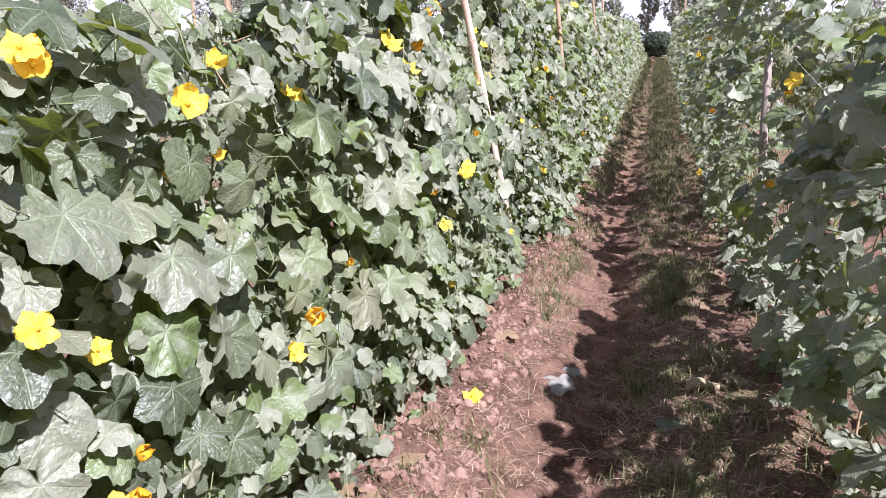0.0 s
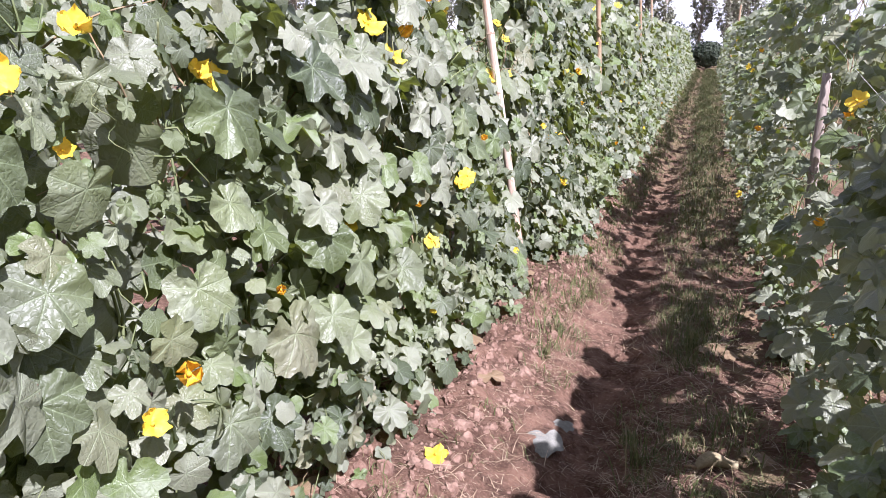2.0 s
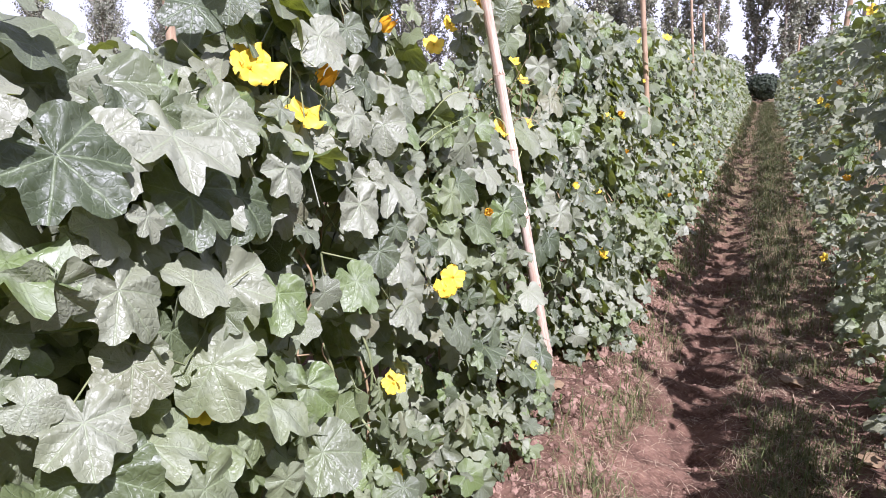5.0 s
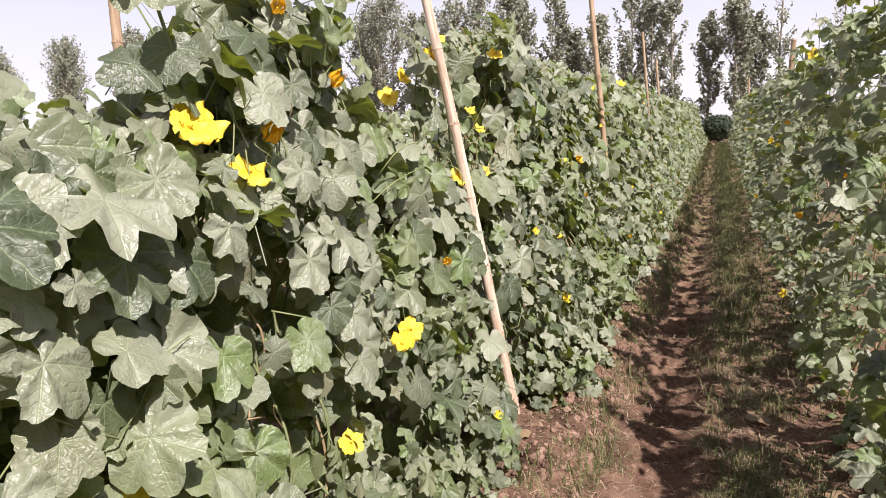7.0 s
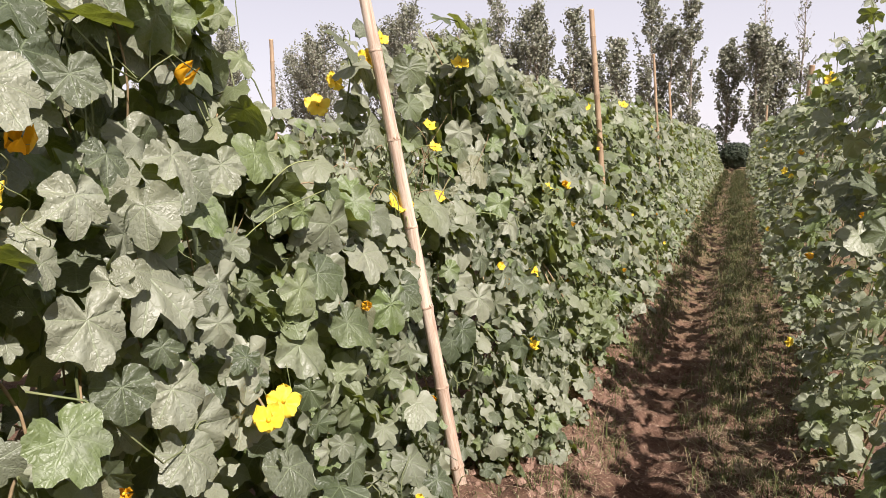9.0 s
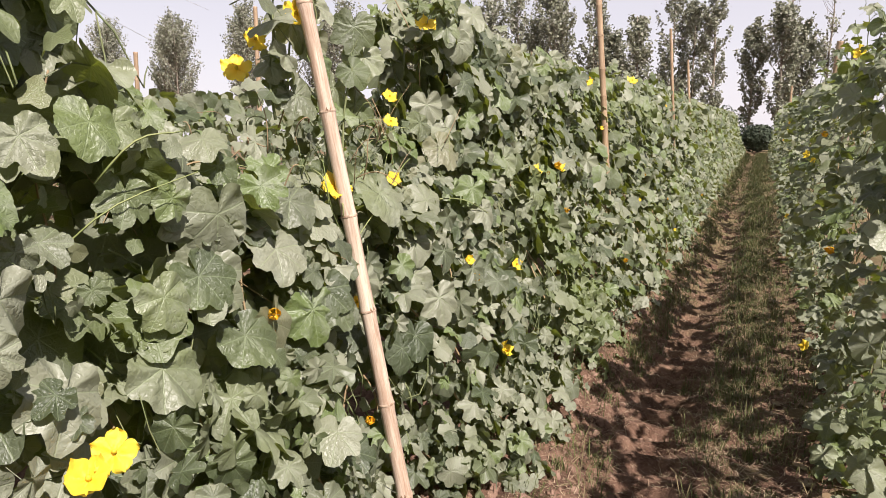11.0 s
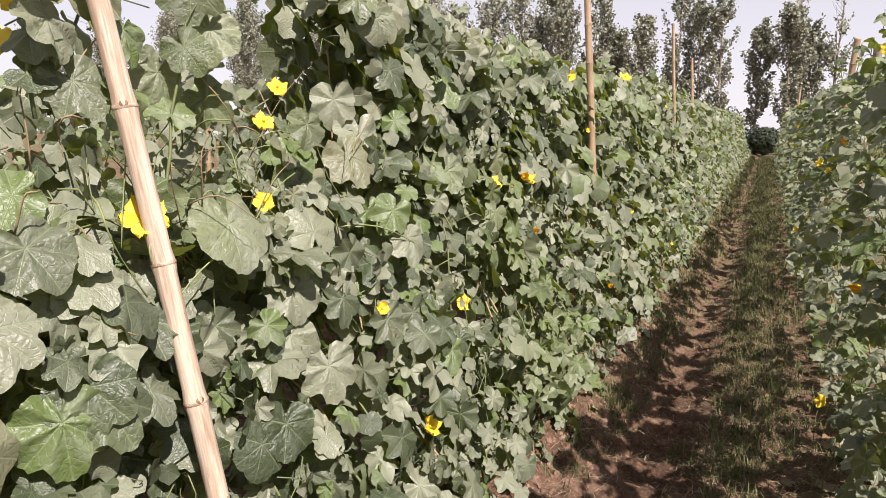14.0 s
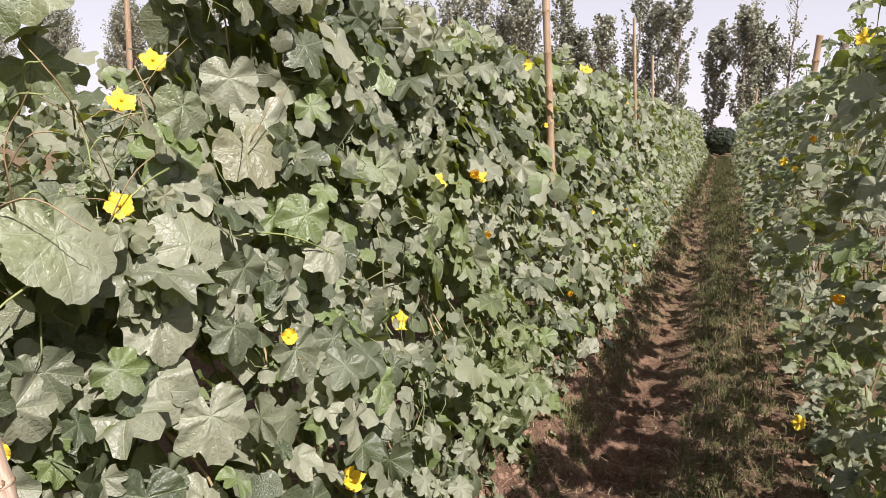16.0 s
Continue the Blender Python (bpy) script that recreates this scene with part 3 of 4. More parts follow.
# flowers of the row on the west side of the path: x, y, z, size
OPEN_NEAR = [(-0.883, 1.893, 1.437, 0.85), (-0.707, 1.078, 1.052, 0.66), (-0.767, 1.244, 0.942, 0.6), (-0.826, 2.844, 0.861, 0.85), (-0.88, 2.224, 1.344, 0.8), (-0.88, 2.28, 1.336, 0.75), (-0.66, 1.12, 0.714, 0.68), (-0.85, 1.284, 1.469, 0.8), (-0.85, 1.305, 1.442, 0.8)]
OPEN_FAR = [(-0.887, 3.16, 1.502, 1.15), (-0.88, 3.12, 1.495, 0.9), (-0.847, 3.263, 1.393, 0.95), (-0.79, 3.9, 0.815, 0.95), (-0.78, 3.95, 0.85, 0.85), (-0.817, 3.589, 0.613, 0.75), (-0.814, 3.578, 0.312, 0.85), (-1.285, 4.93, 1.664, 1.15), (-1.206, 4.929, 1.753, 0.8), (-1.062, 5.9, 1.933, 1.0), (-1.19, 5.8, 1.625, 0.8), (-1.06, 5.565, 1.511, 0.75), (-1.0, 5.068, 1.283, 1.2), (-1.014, 5.502, 1.287, 0.7), (-0.918, 7.089, 1.261, 0.85), (-0.877, 6.642, 0.778, 0.85), (-0.92, 10.33, 2.02, 1.1), (-1.1, 5.0, 1.841, 0.9), (-1.1, 5.123, 1.935, 0.75)]
WEST_OPEN = OPEN_NEAR + OPEN_FAR
WEST_WILTED = [(-0.793, 1.631, 1.350, 1.0), (-0.850, 3.353, 1.473, 0.95), (-0.668, 1.861, 0.779, 0.9), (-0.68, 1.763, 0.716, 0.75), (-0.854, 3.517, 0.794, 0.75), (-0.849, 5.93, 0.82, 0.9), (-0.70, 5.953, 0.507, 0.85), (-0.74, 8.35, 0.32, 0.9),
               (-0.859, 7.429, 0.60, 0.75), (-0.92, 7.62, 1.263, 1.0), (-0.66, 1.17, 0.705, 0.8), (-0.70, 1.23, 0.748, 0.55), (-0.82, 1.344, 1.135, 0.75), (-0.84, 1.611, 1.20, 0.9), (-0.80, 2.395, 0.77, 0.55), (-0.85, 1.797, 1.219, 0.5),
               (-0.95, 3.833, 1.634, 0.85), (-0.98, 3.628, 1.819, 0.8), (-1.0, 8.73, 1.90, 0.9), (-0.9, 7.48, 1.275, 0.8)]
EAST_ALL = [(0.87, 4.36, 1.225, 1.15), (0.87, 4.42, 1.15, 0.9), (0.729, 7.72, 0.80, 0.95), (0.633, 7.84, 0.185, 0.85), (0.86, 6.6, 1.15, 0.8), (0.79, 3.522, 0.425, 0.7), (0.95, 9.385, 2.12, 1.1),
            (0.75, 4.0, 0.75, 0.7), (0.83, 10.2, 1.5, 1.0), (0.8, 12.4, 1.3, 1.0), (0.95, 9.2, 1.75, 1.0)]
# large leaves of that row, seen one by one: y, z, size
NEAR_START = [(1.22, 1.2, 0.193), (1.48, 1.05, 0.195), (1.14, 1.1, 0.096), (1.42, 0.91, 0.164), (1.59, 0.83, 0.145), (1.12, 0.86, 0.127), (1.21, 0.77, 0.105), (1.39, 0.8, 0.144), (1.07, 0.78, 0.137), (1.52, 0.61, 0.136), (2.14, 1.28, 0.2), (2.58, 1.36, 0.18), (2.83, 1.27, 0.162), (2.12, 1.07, 0.123), (2.01, 0.9, 0.146), (2.03, 0.57, 0.154), (1.67, 0.51, 0.136), (1.53, 1.37, 0.084), (1.29, 1.29, 0.091), (1.6, 1.23, 0.129), (2.35, 0.67, 0.2)]
FIRST_STRETCH = [(2.66, 1.37, 0.152), (2.85, 1.28, 0.142), (2.95, 1.4, 0.141), (2.64, 1.15, 0.143), (2.54, 0.98, 0.133), (3.06, 1.03, 0.144), (3.14, 0.63, 0.173), (2.66, 1.02, 0.125), (2.87, 0.9, 0.105), (2.55, 0.89, 0.162), (3.12, 0.8, 0.142), (3.12, 1.29, 0.113), (4.07, 1.47, 0.129), (3.71, 1.42, 0.138), (3.28, 1.57, 0.134), (2.92, 0.78, 0.1)]
BEFORE_POLE = [(3.42, 1.17, 0.14), (3.7, 1.46, 0.117), (3.89, 1.44, 0.106), (4.15, 1.32, 0.121), (3.78, 1.34, 0.123), (4.34, 1.11, 0.16), (3.6, 0.99, 0.135), (3.46, 1.04, 0.106), (4.18, 0.93, 0.179), (4.75, 0.94, 0.169), (3.95, 0.68, 0.14), (3.63, 0.84, 0.13), (3.34, 0.99, 0.138), (3.42, 1.39, 0.111), (4.14, 1.47, 0.107), (3.5, 1.46, 0.086), (3.45, 1.6, 0.105)]
AT_POLE = [(4.37, 1.11, 0.194), (4.47, 0.93, 0.163), (4.66, 1.13, 0.173), (4.83, 0.96, 0.173), (4.76, 1.26, 0.156), (4.47, 1.37, 0.096), (4.63, 1.43, 0.079)]
PAST_POLE = [(5.3, 1.25, 0.2), (5.95, 1.41, 0.183), (6.26, 1.72, 0.168), (6.27, 1.95, 0.191), (6.61, 1.34, 0.153), (5.72, 0.98, 0.138), (5.9, 0.88, 0.147), (5.58, 0.81, 0.176), (5.39, 0.7, 0.159), (4.81, 0.99, 0.168), (6.13, 1.12, 0.157), (5.66, 1.51, 0.119), (5.52, 1.04, 0.156), (6.22, 0.7, 0.146), (5.31, 0.67, 0.152)]
LARGE = NEAR_START + FIRST_STRETCH + BEFORE_POLE + AT_POLE + PAST_POLE


def west_row():
    row = thing("gourd_vine_row", "tall trellised gourd vine row with dusty lobed leaves and yellow flowers", "vine", "rows of trellised gourd vines")
    g = random.Random(5)
    keep = [(x + d, y - 1.3 * d, z + 0.2 * d, 0.042 * s) for x, y, z, s in WEST_OPEN + WEST_WILTED for d in (-0.02, 0.05, 0.11)]
    for t in np.arange(0.0, 2.0, 0.06):
        ahead = 3.0 if t < 1.0 else 1.5
        keep += [(-0.756 - 0.150 * (t + 0.17) + d, 5.222 - 0.107 * (t + 0.17) - ahead * d, t + 0.9 * d, 0.05) for d in (0.0, 0.04, 0.08, 0.12, 0.16, 0.20)]
    keep += [(float(left_face(y, z)) + d, y - 1.1 * d, z - 0.05 * s / 0.2, 0.30 * s) for y, z, s in LARGE for d in (-0.01, 0.06)]
    vine_row(row, 11, 1, left_top, left_face, [(-2.5, 0.6, 60, MID_LEAVES, 1.1), (0.6, 8.5, 250, NEAR_LEAVES, 1.0), (8.5, 20, 175, MID_LEAVES, 1.0), (20, 46, 100, FAR_LEAVES, 1.15)],
             keep, (1.0, 6.6), 290, thick=0.36, small=((1.7, 2.5, 1.02, 1.6), (5.2, 5.75, 1.15, 1.6), (3.3, 3.9, 0.95, 1.15)))
    for k, (y, z, s) in enumerate(LARGE):
        big_leaf(row, (float(left_face(y, z)) + 0.045, y, z), s, (0.3, g.uniform(-0.6, 0.5), -1), (0.85, -0.4 + g.uniform(-0.3, 0.3), 0.55 + g.uniform(-0.25, 0.25)), k * 5 + 2)
    for k, (x, y, z, s) in enumerate(WEST_OPEN):
        flower(row, (x, y, z + float(rise(y))), "open" if k % 4 or y > 4.8 else "cup", s, (0.8 + g.uniform(-0.4, 0.2), -0.7 + g.uniform(-0.3, 0.6), 0.45 + g.uniform(-0.2, 0.6)), k)
    for k, (x, y, z, s) in enumerate(WEST_WILTED):
        flower(row, (x, y, z + float(rise(y))), "wilted" if k % 3 else "cup", s, (0.7, -0.5 + g.uniform(-0.5, 0.5), 0.4), k + 40)
    for k in range(26):
        y = 4.2 + 20 * g.random() ** 1.6
        z = g.uniform(0.3, 0.95 * float(left_top(y)))
        flower(row, (float(left_face(y, z)) + 0.05, y, z + float(rise(y))), g.choice(["wilted", "wilted", "cup"]), g.uniform(0.45, 0.8), (0.8, -0.6, 0.3), k + 80)
    stems(row, 3, 1, left_top, left_face, 0.4, 14, 0.10)
    tangle(row, 31, (-1.42, -0.98), (4.2, 5.95), (1.0, 1.5), 130)
    tangle(row, 32, (-1.30, -0.90), (1.2, 4.2), (0.3, 1.4), 130)
    shoot(row, (-1.04, 5.10, 1.2), (-1.06, 5.02, 1.95), 3, 61)
    shoot(row, (-1.06, 5.16, 1.2), (-1.05, 5.32, 1.82), 3, 62)
    for k, (x, y, z, s) in enumerate([(-1.14, 5.03, 1.82, 0.15), (-1.08, 4.92, 1.70, 0.14), (-1.05, 5.08, 1.70, 0.14), (-1.06, 5.30, 1.84, 0.16), (-1.06, 5.36, 1.74, 0.15), (-1.14, 5.18, 1.90, 0.13), (-1.16, 5.12, 1.98, 0.12), (-1.08, 4.97, 1.58, 0.14), (-1.1, 5.22, 1.62, 0.15)]):
        big_leaf(row, (x, y, z), s, (0.3, g.uniform(-0.6, 0.5), -0.8), (0.7, g.uniform(-0.9, 0.2), g.uniform(0.1, 0.9)), k * 3)
    for k, (y, z, ly, lz, lx) in enumerate([(3.2, 1.6, -0.35, 0.25, 0.1), (3.6, 1.8, 0.2, 0.3, 0.1), (5.0, 1.6, -0.25, 0.3, 0.05), (5.0, 1.65, 0.22, 0.22, -0.1), (5.4, 1.6, 0.1, 0.2, 0.0), (6.1, 1.9, -0.3, 0.16, 0.1), (4.9, 1.6, 0.1, 0.34, -0.05), (2.2, 1.5, 0.2, 0.25, 0), (6.4, 1.95, 0.1, 0.25, 0), (4.0, 1.8, 0.1, 0.2, 0.1)]):
        x = float(left_face(y, z)) - 0.08
        shoot(row, (x, y, z - 0.1), (x + lx, y + ly, z + lz), 4, k)
    for k, (x, y, z, s) in enumerate([(-1.02, 5.98, 2.06, 0.13), (-1.03, 6.03, 1.94, 0.13), (-0.99, 6.05, 2.12, 0.14), (-1.0, 5.84, 2.05, 0.09), (-1.0, 6.1, 1.88, 0.14), (-1.04, 5.97, 1.80, 0.10)]):
        big_leaf(row, (x, y, z), s, (0.3, g.uniform(-0.6, 0.5), -0.8), (0.7, g.uniform(-0.9, 0.2), g.uniform(0.1, 0.9)), k * 3 + 1)
    shoot(row, (-1.0, 6.05, 1.98), (-1.02, 5.40, 2.02), 4, 90)
    shoot(row, (-1.02, 6.05, 1.9), (-1.05, 5.88, 1.92), 2, 91)
    for k in range(12):
        y = 6.8 + k * 0.9 + g.uniform(-0.3, 0.3)
        x, z = float(left_face(y, 1.9)) - g.uniform(0.05, 0.3), float(left_top(y) + rise(y))
        shoot(row, (x, y, z - 0.12), (x + g.uniform(-0.1, 0.15), y + g.uniform(-0.25, 0.25), z + g.uniform(0.1, 0.28)), 4, k + 70)


def east_row():
    row = thing("gourd_vine_row", "tall trellised gourd vine row in shade with a few orange flowers", "vine", "rows of trellised gourd vines")
    g = random.Random(6)
    vine_row(row, 12, -1, right_top, right_face, [(-2.5, 1.6, 50, MID_LEAVES, 1.25), (1.6, 2.7, 72, NEAR_LEAVES, 1.2), (2.7, 3.6, 80, NEAR_LEAVES, 1.2), (3.6, 6.2, 72, NEAR_LEAVES, 1.0), (6.2, 8.5, 100, NEAR_LEAVES, 1.0), (8.5, 20, 60, MID_LEAVES, 1.0), (20, 46, 36, FAR_LEAVES, 1.25)],
             [(x, y, z, 0.06 * s) for x, y, z, s in EAST_ALL] + [(0.86 - 0.135 * (5.12 - y), y, z / 100, 0.075) for z in range(98, 134, 6) for y in (5.12, 4.97, 4.82, 4.67, 4.52)], (2.2, 6.5), 290, inner=0.15, thick=0.26, gaps=-0.5, back=0.1, flat=1.0, low=1.55)
    for k, (x, y, z, s) in enumerate(EAST_ALL):
        flower(row, (x - 0.01, y, z), "open" if k % 3 == 0 else "wilted", s, (-0.7, -0.7, 0.4), k + 120)
    for k in range(10):
        y, z = g.uniform(8, 24), g.uniform(0.4, 1.9)
        flower(row, (float(right_face(y, z)) - 0.05, y, z + float(rise(y))), g.choice(["wilted", "cup"]), 0.8, (-0.8, -0.6, 0.3), k + 160)
    stems(row, 4, -1, right_top, right_face, 1.8, 14, 0.12)
    for k, y in enumerate((3.4, 4.6, 6.2, 6.9, 7.4, 8.0, 8.6, 9.1, 9.6, 10.4, 11.3, 12.5, 14)):
        x, z = float(right_face(y, 1.9)) + 0.05, float(right_top(y))
        shoot(row, (x, y, z - 0.15), (x - g.uniform(-0.05, 0.2), y + g.uniform(-0.3, 0.3), z + g.uniform(0.15, 0.35)), 4, k + 20)


def outer_rows():
    for k, cx in enumerate((-3.3, -5.5, -7.7, -9.9, 3.3)):
        row = thing("gourd_vine_row", "gourd vine row beyond the neighbouring rows", "vine", "rows of trellised gourd vines")
        side = 1 if cx < 0 else -1
        near = MID_LEAVES if abs(cx) < 4 else FAR_LEAVES
        vine_row(row, 20 + k, side, flat_top, far_face(cx, side), [(-2, 16, 75 if k in (0, 4) else 38, near, 1.1), (16, 46, 28, FAR_LEAVES, 1.6)], inner=0.25, thick=0.6)


west_row()
east_row()
outer_rows()


# ---- poles and twine ----
def bamboo_pole(base, top, radius, seed, material=BAMBOO, label="sun-bleached bamboo pole leaning on the vine row", spacing=0.25, even=0.13):
    g = random.Random(seed)
    base, top = Vector(base), Vector(top)
    pole = thing("bamboo_pole", label, "pole", "bamboo trellis poles", at=base)
    d = top - base
    n = max(2, int(d.length / spacing))
    rot = d.to_track_quat("Z", "Y").to_matrix().to_4x4()
    culm = Buf()
    pts, rad, knots = [], [], []
    cuts = [0.0]
    for i in range(1, n):
        cuts.append((i + g.uniform(-even, even)) / n)
    cuts.append(1.0)
    bow = [g.uniform(-1, 1) * 0.004 for _ in range(2)]
    def spot(s):
        return Vector((bow[0] * math.sin(s * 9) + 0.006 * math.sin(s * 3.1), bow[1] * math.sin(s * 7 + 1), s * d.length))
    for a, b in zip(cuts, cuts[1:]):
        for s, q in ((a + 0.002, 1.06), (a + (b - a) * 0.08, 0.97), (a + (b - a) * 0.5, 0.95), (a + (b - a) * 0.92, 0.98), (b - 0.002, 1.08)):
            pts.append(spot(s)), rad.append(radius * q * (1.08 - 0.22 * s))
        knots.append(b)
    culm.add(*tube([tuple(p) for p in pts], rad, 14))
    part("culm", culm.mesh("culm", material), pole, m=rot)
    toward = rot.inverted().to_3x3() @ Vector((0.75, -0.66, 0.0))
    for i, s in enumerate(knots[:-1]):
        b = Buf()
        c, r = spot(s), radius * (1.08 - 0.22 * s)
        h = radius * 0.30
        b.add(*tube([(c.x, c.y, c.z - h), (c.x, c.y, c.z - h * 0.4), (c.x, c.y, c.z + h * 0.4), (c.x, c.y, c.z + h)], [r * 0.98, r * 1.15, r * 1.08, r * 0.98], 14))
        part("node", b.mesh("node", NODE if material is BAMBOO else material), pole, m=rot)
        if (i % 2 == 0 if material is BAMBOO else g.random() < 0.45):
            b = Buf()
            a = math.atan2(toward.y, toward.x) + g.uniform(-0.5, 0.5)
            e = Vector((math.cos(a), math.sin(a), 0.25))
            b.add(*tube([tuple(c + e * r * 0.60), tuple(c + e * r * 0.96), tuple(c + e * r * 1.05), tuple(c + e * r * 0.98)], [r * 0.44, r * 0.40, r * 0.30, r * 0.16], 10))
            part("branch_stub", b.mesh("branch_stub", KNOT), pole, "dark cut branch stub", m=rot)
    return pole


bamboo_pole((-0.756, 5.222, -0.17), (-1.165, 4.930, 2.55), 0.0265, 1, spacing=0.335, even=0.03)
bamboo_pole((-0.88, 9.5, -0.02), (-1.10, 9.45, 2.88), 0.030, 2, RED_BAMBOO, "ochre bamboo pole standing in the vine row")
bamboo_pole((-0.90, 15.2, 0.05), (-1.16, 15.2, 3.25), 0.026, 3, RED_BAMBOO, "thin ochre bamboo pole standing in the vine row")
bamboo_pole((-1.0, 18.9, 0.15), (-1.22, 18.9, 3.15), 0.03, 4, RED_BAMBOO, "thin ochre bamboo pole standing in the vine row")
bamboo_pole((-2.594, 4.66, 0.0), (-2.594, 4.66, 2.5), 0.028, 5, RED_BAMBOO, "ochre bamboo pole in the next vine row")
bamboo_pole((-4.3, 8.85, 0.0), (-4.35, 8.85, 2.75), 0.026, 6, RED_BAMBOO, "ochre bamboo pole in a farther vine row")
bamboo_pole((-5.5, 8.4, 0.0), (-5.5, 8.4, 2.32), 0.026, 10, RED_BAMBOO, "ochre bamboo pole in a farther vine row")
bamboo_pole((1.0, 14.2, 0.08), (1.16, 14.0, 2.78), 0.045, 7, RED_BAMBOO, "ochre bamboo pole in the shaded vine row")
bamboo_pole((1.05, 11.8, 0.05), (1.12, 11.6, 2.38), 0.045, 8, STAKE, "weathered grey pole in the shaded vine row")
bamboo_pole((1.05, 30, 0.45), (1.1, 30, 3.35), 0.04, 9, RED_BAMBOO, "ochre bamboo pole in the shaded vine row")


def stake(base, top, radius):
    ob = thing("wooden_stake", "weathered grey wooden stake among vine leaves", "stake", at=base)
    b = Buf()
    p = np.linspace((0, 0, 0), tuple(Vector(top) - Vector(base)), 7)
    p[:, 0] += 0.006 * np.sin(np.arange(7) * 1.3)
    b.add(*tube(p, np.linspace(radius * 1.1, radius * 0.9, 7), 9))
    part("shaft", b.mesh("shaft", STAKE), ob)


stake((0.86, 5.1, 0), (0.83, 5.15, 1.33), 0.026)


def twine(a, b, sag, radius=0.001):
    pts = [tuple(Vector(a).lerp(Vector(b), t) - Vector((0, 0, sag * 4 * t * (1 - t)))) for t in np.linspace(0, 1, 12)]
    buf = Buf()
    buf.add(*tube(pts, radius, 4))
    tagged(new("twine", buf.mesh("twine", TWINE)), "thin pale twine stretched along the trellis", "twine", "trellis twines")


twine((-2.594, 4.66, 2.38), (-5.5, 8.65, 2.45), 0.04, 0.002)
twine((-2.594, 4.66, 2.45), (-5.5, 9.47, 2.9), 0.02, 0.0014)
twine((0.85, 2.4, 1.05), (0.83, 5.15, 1.5), 0.02)
twine((0.85, 5.15, 1.38), (1.1, 11.6, 2.2), 0.06)
twine((0.9, 2.6, 1.55), (0.8, 4.2, 1.2), 0.01)


# ---- far trees ----
def poplar(at, height, width, seed, leaves=2600, low=0.16, bare=0.0):
    g = np.random.default_rng(seed)
    tree = thing("poplar_tree", "tall slender poplar with sparse grey-green crown" if bare < 0.5 else "poplar with a bare twiggy top", "tree", "poplars along the field's end", at=at)
    wood = Buf()
    lean = g.uniform(-0.02, 0.02, 2) * height
    zs = np.linspace(0, 1, 9)
    spine = np.stack([lean[0] * zs ** 2 + g.normal(0, 0.04, 9), lean[1] * zs ** 2 + g.normal(0, 0.04, 9), zs * height], 1)
    wood.add(*tube(spine, np.interp(zs, [0, 0.1, 1], [0.2, 0.15, 0.02]), 8))
    heads = []
    for k in range(64):
        s = g.uniform(low, 0.97)
        a = g.uniform(0, 6.28)
        prof = width * 1.25 * (0.55 + 0.45 * math.sin(min(1, (s - low) / 0.45) * 1.57)) * (1.05 - 0.75 * max(0, (s - 0.55) / 0.45)) * g.uniform(0.65, 1.1)
        p0 = np.array([np.interp(s, zs, spine[:, i]) for i in range(3)])
        up = prof * g.uniform(1.1, 2.0)
        p1 = p0 + np.array([math.cos(a) * prof, math.sin(a) * prof, up])
        mid = (p0 + p1) / 2 + np.array([math.cos(a), math.sin(a), -0.3]) * prof * 0.14
        wood.add(*tube([p0, mid, p1], [0.055 * (1.1 - s), 0.035 * (1.1 - s), 0.01], 5))
        heads.append((p0, mid, p1, s))
    part("trunk", wood.mesh("trunk", BARK), tree)
    crown = Buf()
    card = np.array([(0, -0.5, 0), (0.36, -0.05, 0.06), (0, 0.5, -0.03), (-0.36, -0.05, 0.06)])
    cf = np.array([(0, 1, 2), (0, 2, 3)])
    n = int(leaves * 1.7)
    pick = g.integers(0, len(heads), n)
    t = g.beta(2.2, 1.3, n) * 1.08
    P0, M, P1 = (np.array([h[i] for h in heads])[pick] for i in range(3))
    S = np.array([h[3] for h in heads])[pick]
    t = t[:, None]
    pos = P0 * (1 - t) ** 2 + 2 * M * t * (1 - t) + P1 * t * t + g.normal(0, 0.17, (n, 3)) * (0.5 + width * 0.35)
    ok = g.uniform(0, 1, n) > bare * step(pos[:, 2] / height, 0.45, 0.8)
    pos = pos[ok]
    n = len(pos)
    turn = leaf_turns(g.normal(0, 1, (n, 3)) + np.array([0.2, -0.3, 0.3]), g.normal(0, 1, (n, 3)), g.uniform(0.17, 0.40, n))
    crown.many(card, cf, np.zeros((4, 2)), turn, pos)
    part("crown", crown.mesh("crown", POPLAR, False), tree)


TREES = [(-27, 15.8, 2.0), (-24.2, 18.6, 2.1), (-21.6, 17.4, 1.8), (-19.4, 17.4, 1.7), (-16.2, 17.0, 1.4), (-14.6, 12.0, 1.4), (-11.4, 13.6, 1.3), (-8.4, 18.5, 1.6), (-6.6, 15.6, 1.3), (-4.3, 17.5, 1.1),
         (-1.0, 12.7, 1.15), (1.5, 13.3, 1.5), (3.2, 12.4, 1.1)]
for k, (x, h, w) in enumerate(TREES):
    poplar((x, 75 + (k * 37 % 11) * 0.5, 1.1), h - 1.0, w, 300 + k, 3000 if w > 1.3 else 2300)
for k, (x, h, w) in enumerate([(5.3, 17, 1.1), (2.0, 17.5, 1.0), (10.6, 16, 1.0), (14.5, 13, 1.2)]):
    poplar((x, 77, 1.1), h - 1.0, w, 340 + k, 1500, 0.2, 0.93)
for k in range(26):
    x = -31 - k * 3.1 - (k * 13 % 7) * 0.3
    poplar((x, 76 + (k * 29 % 13), 1.1), 14.0 + (k * 17 % 9) * 0.5, 2.0 + (k % 3) * 0.3, 400 + k, 2300)
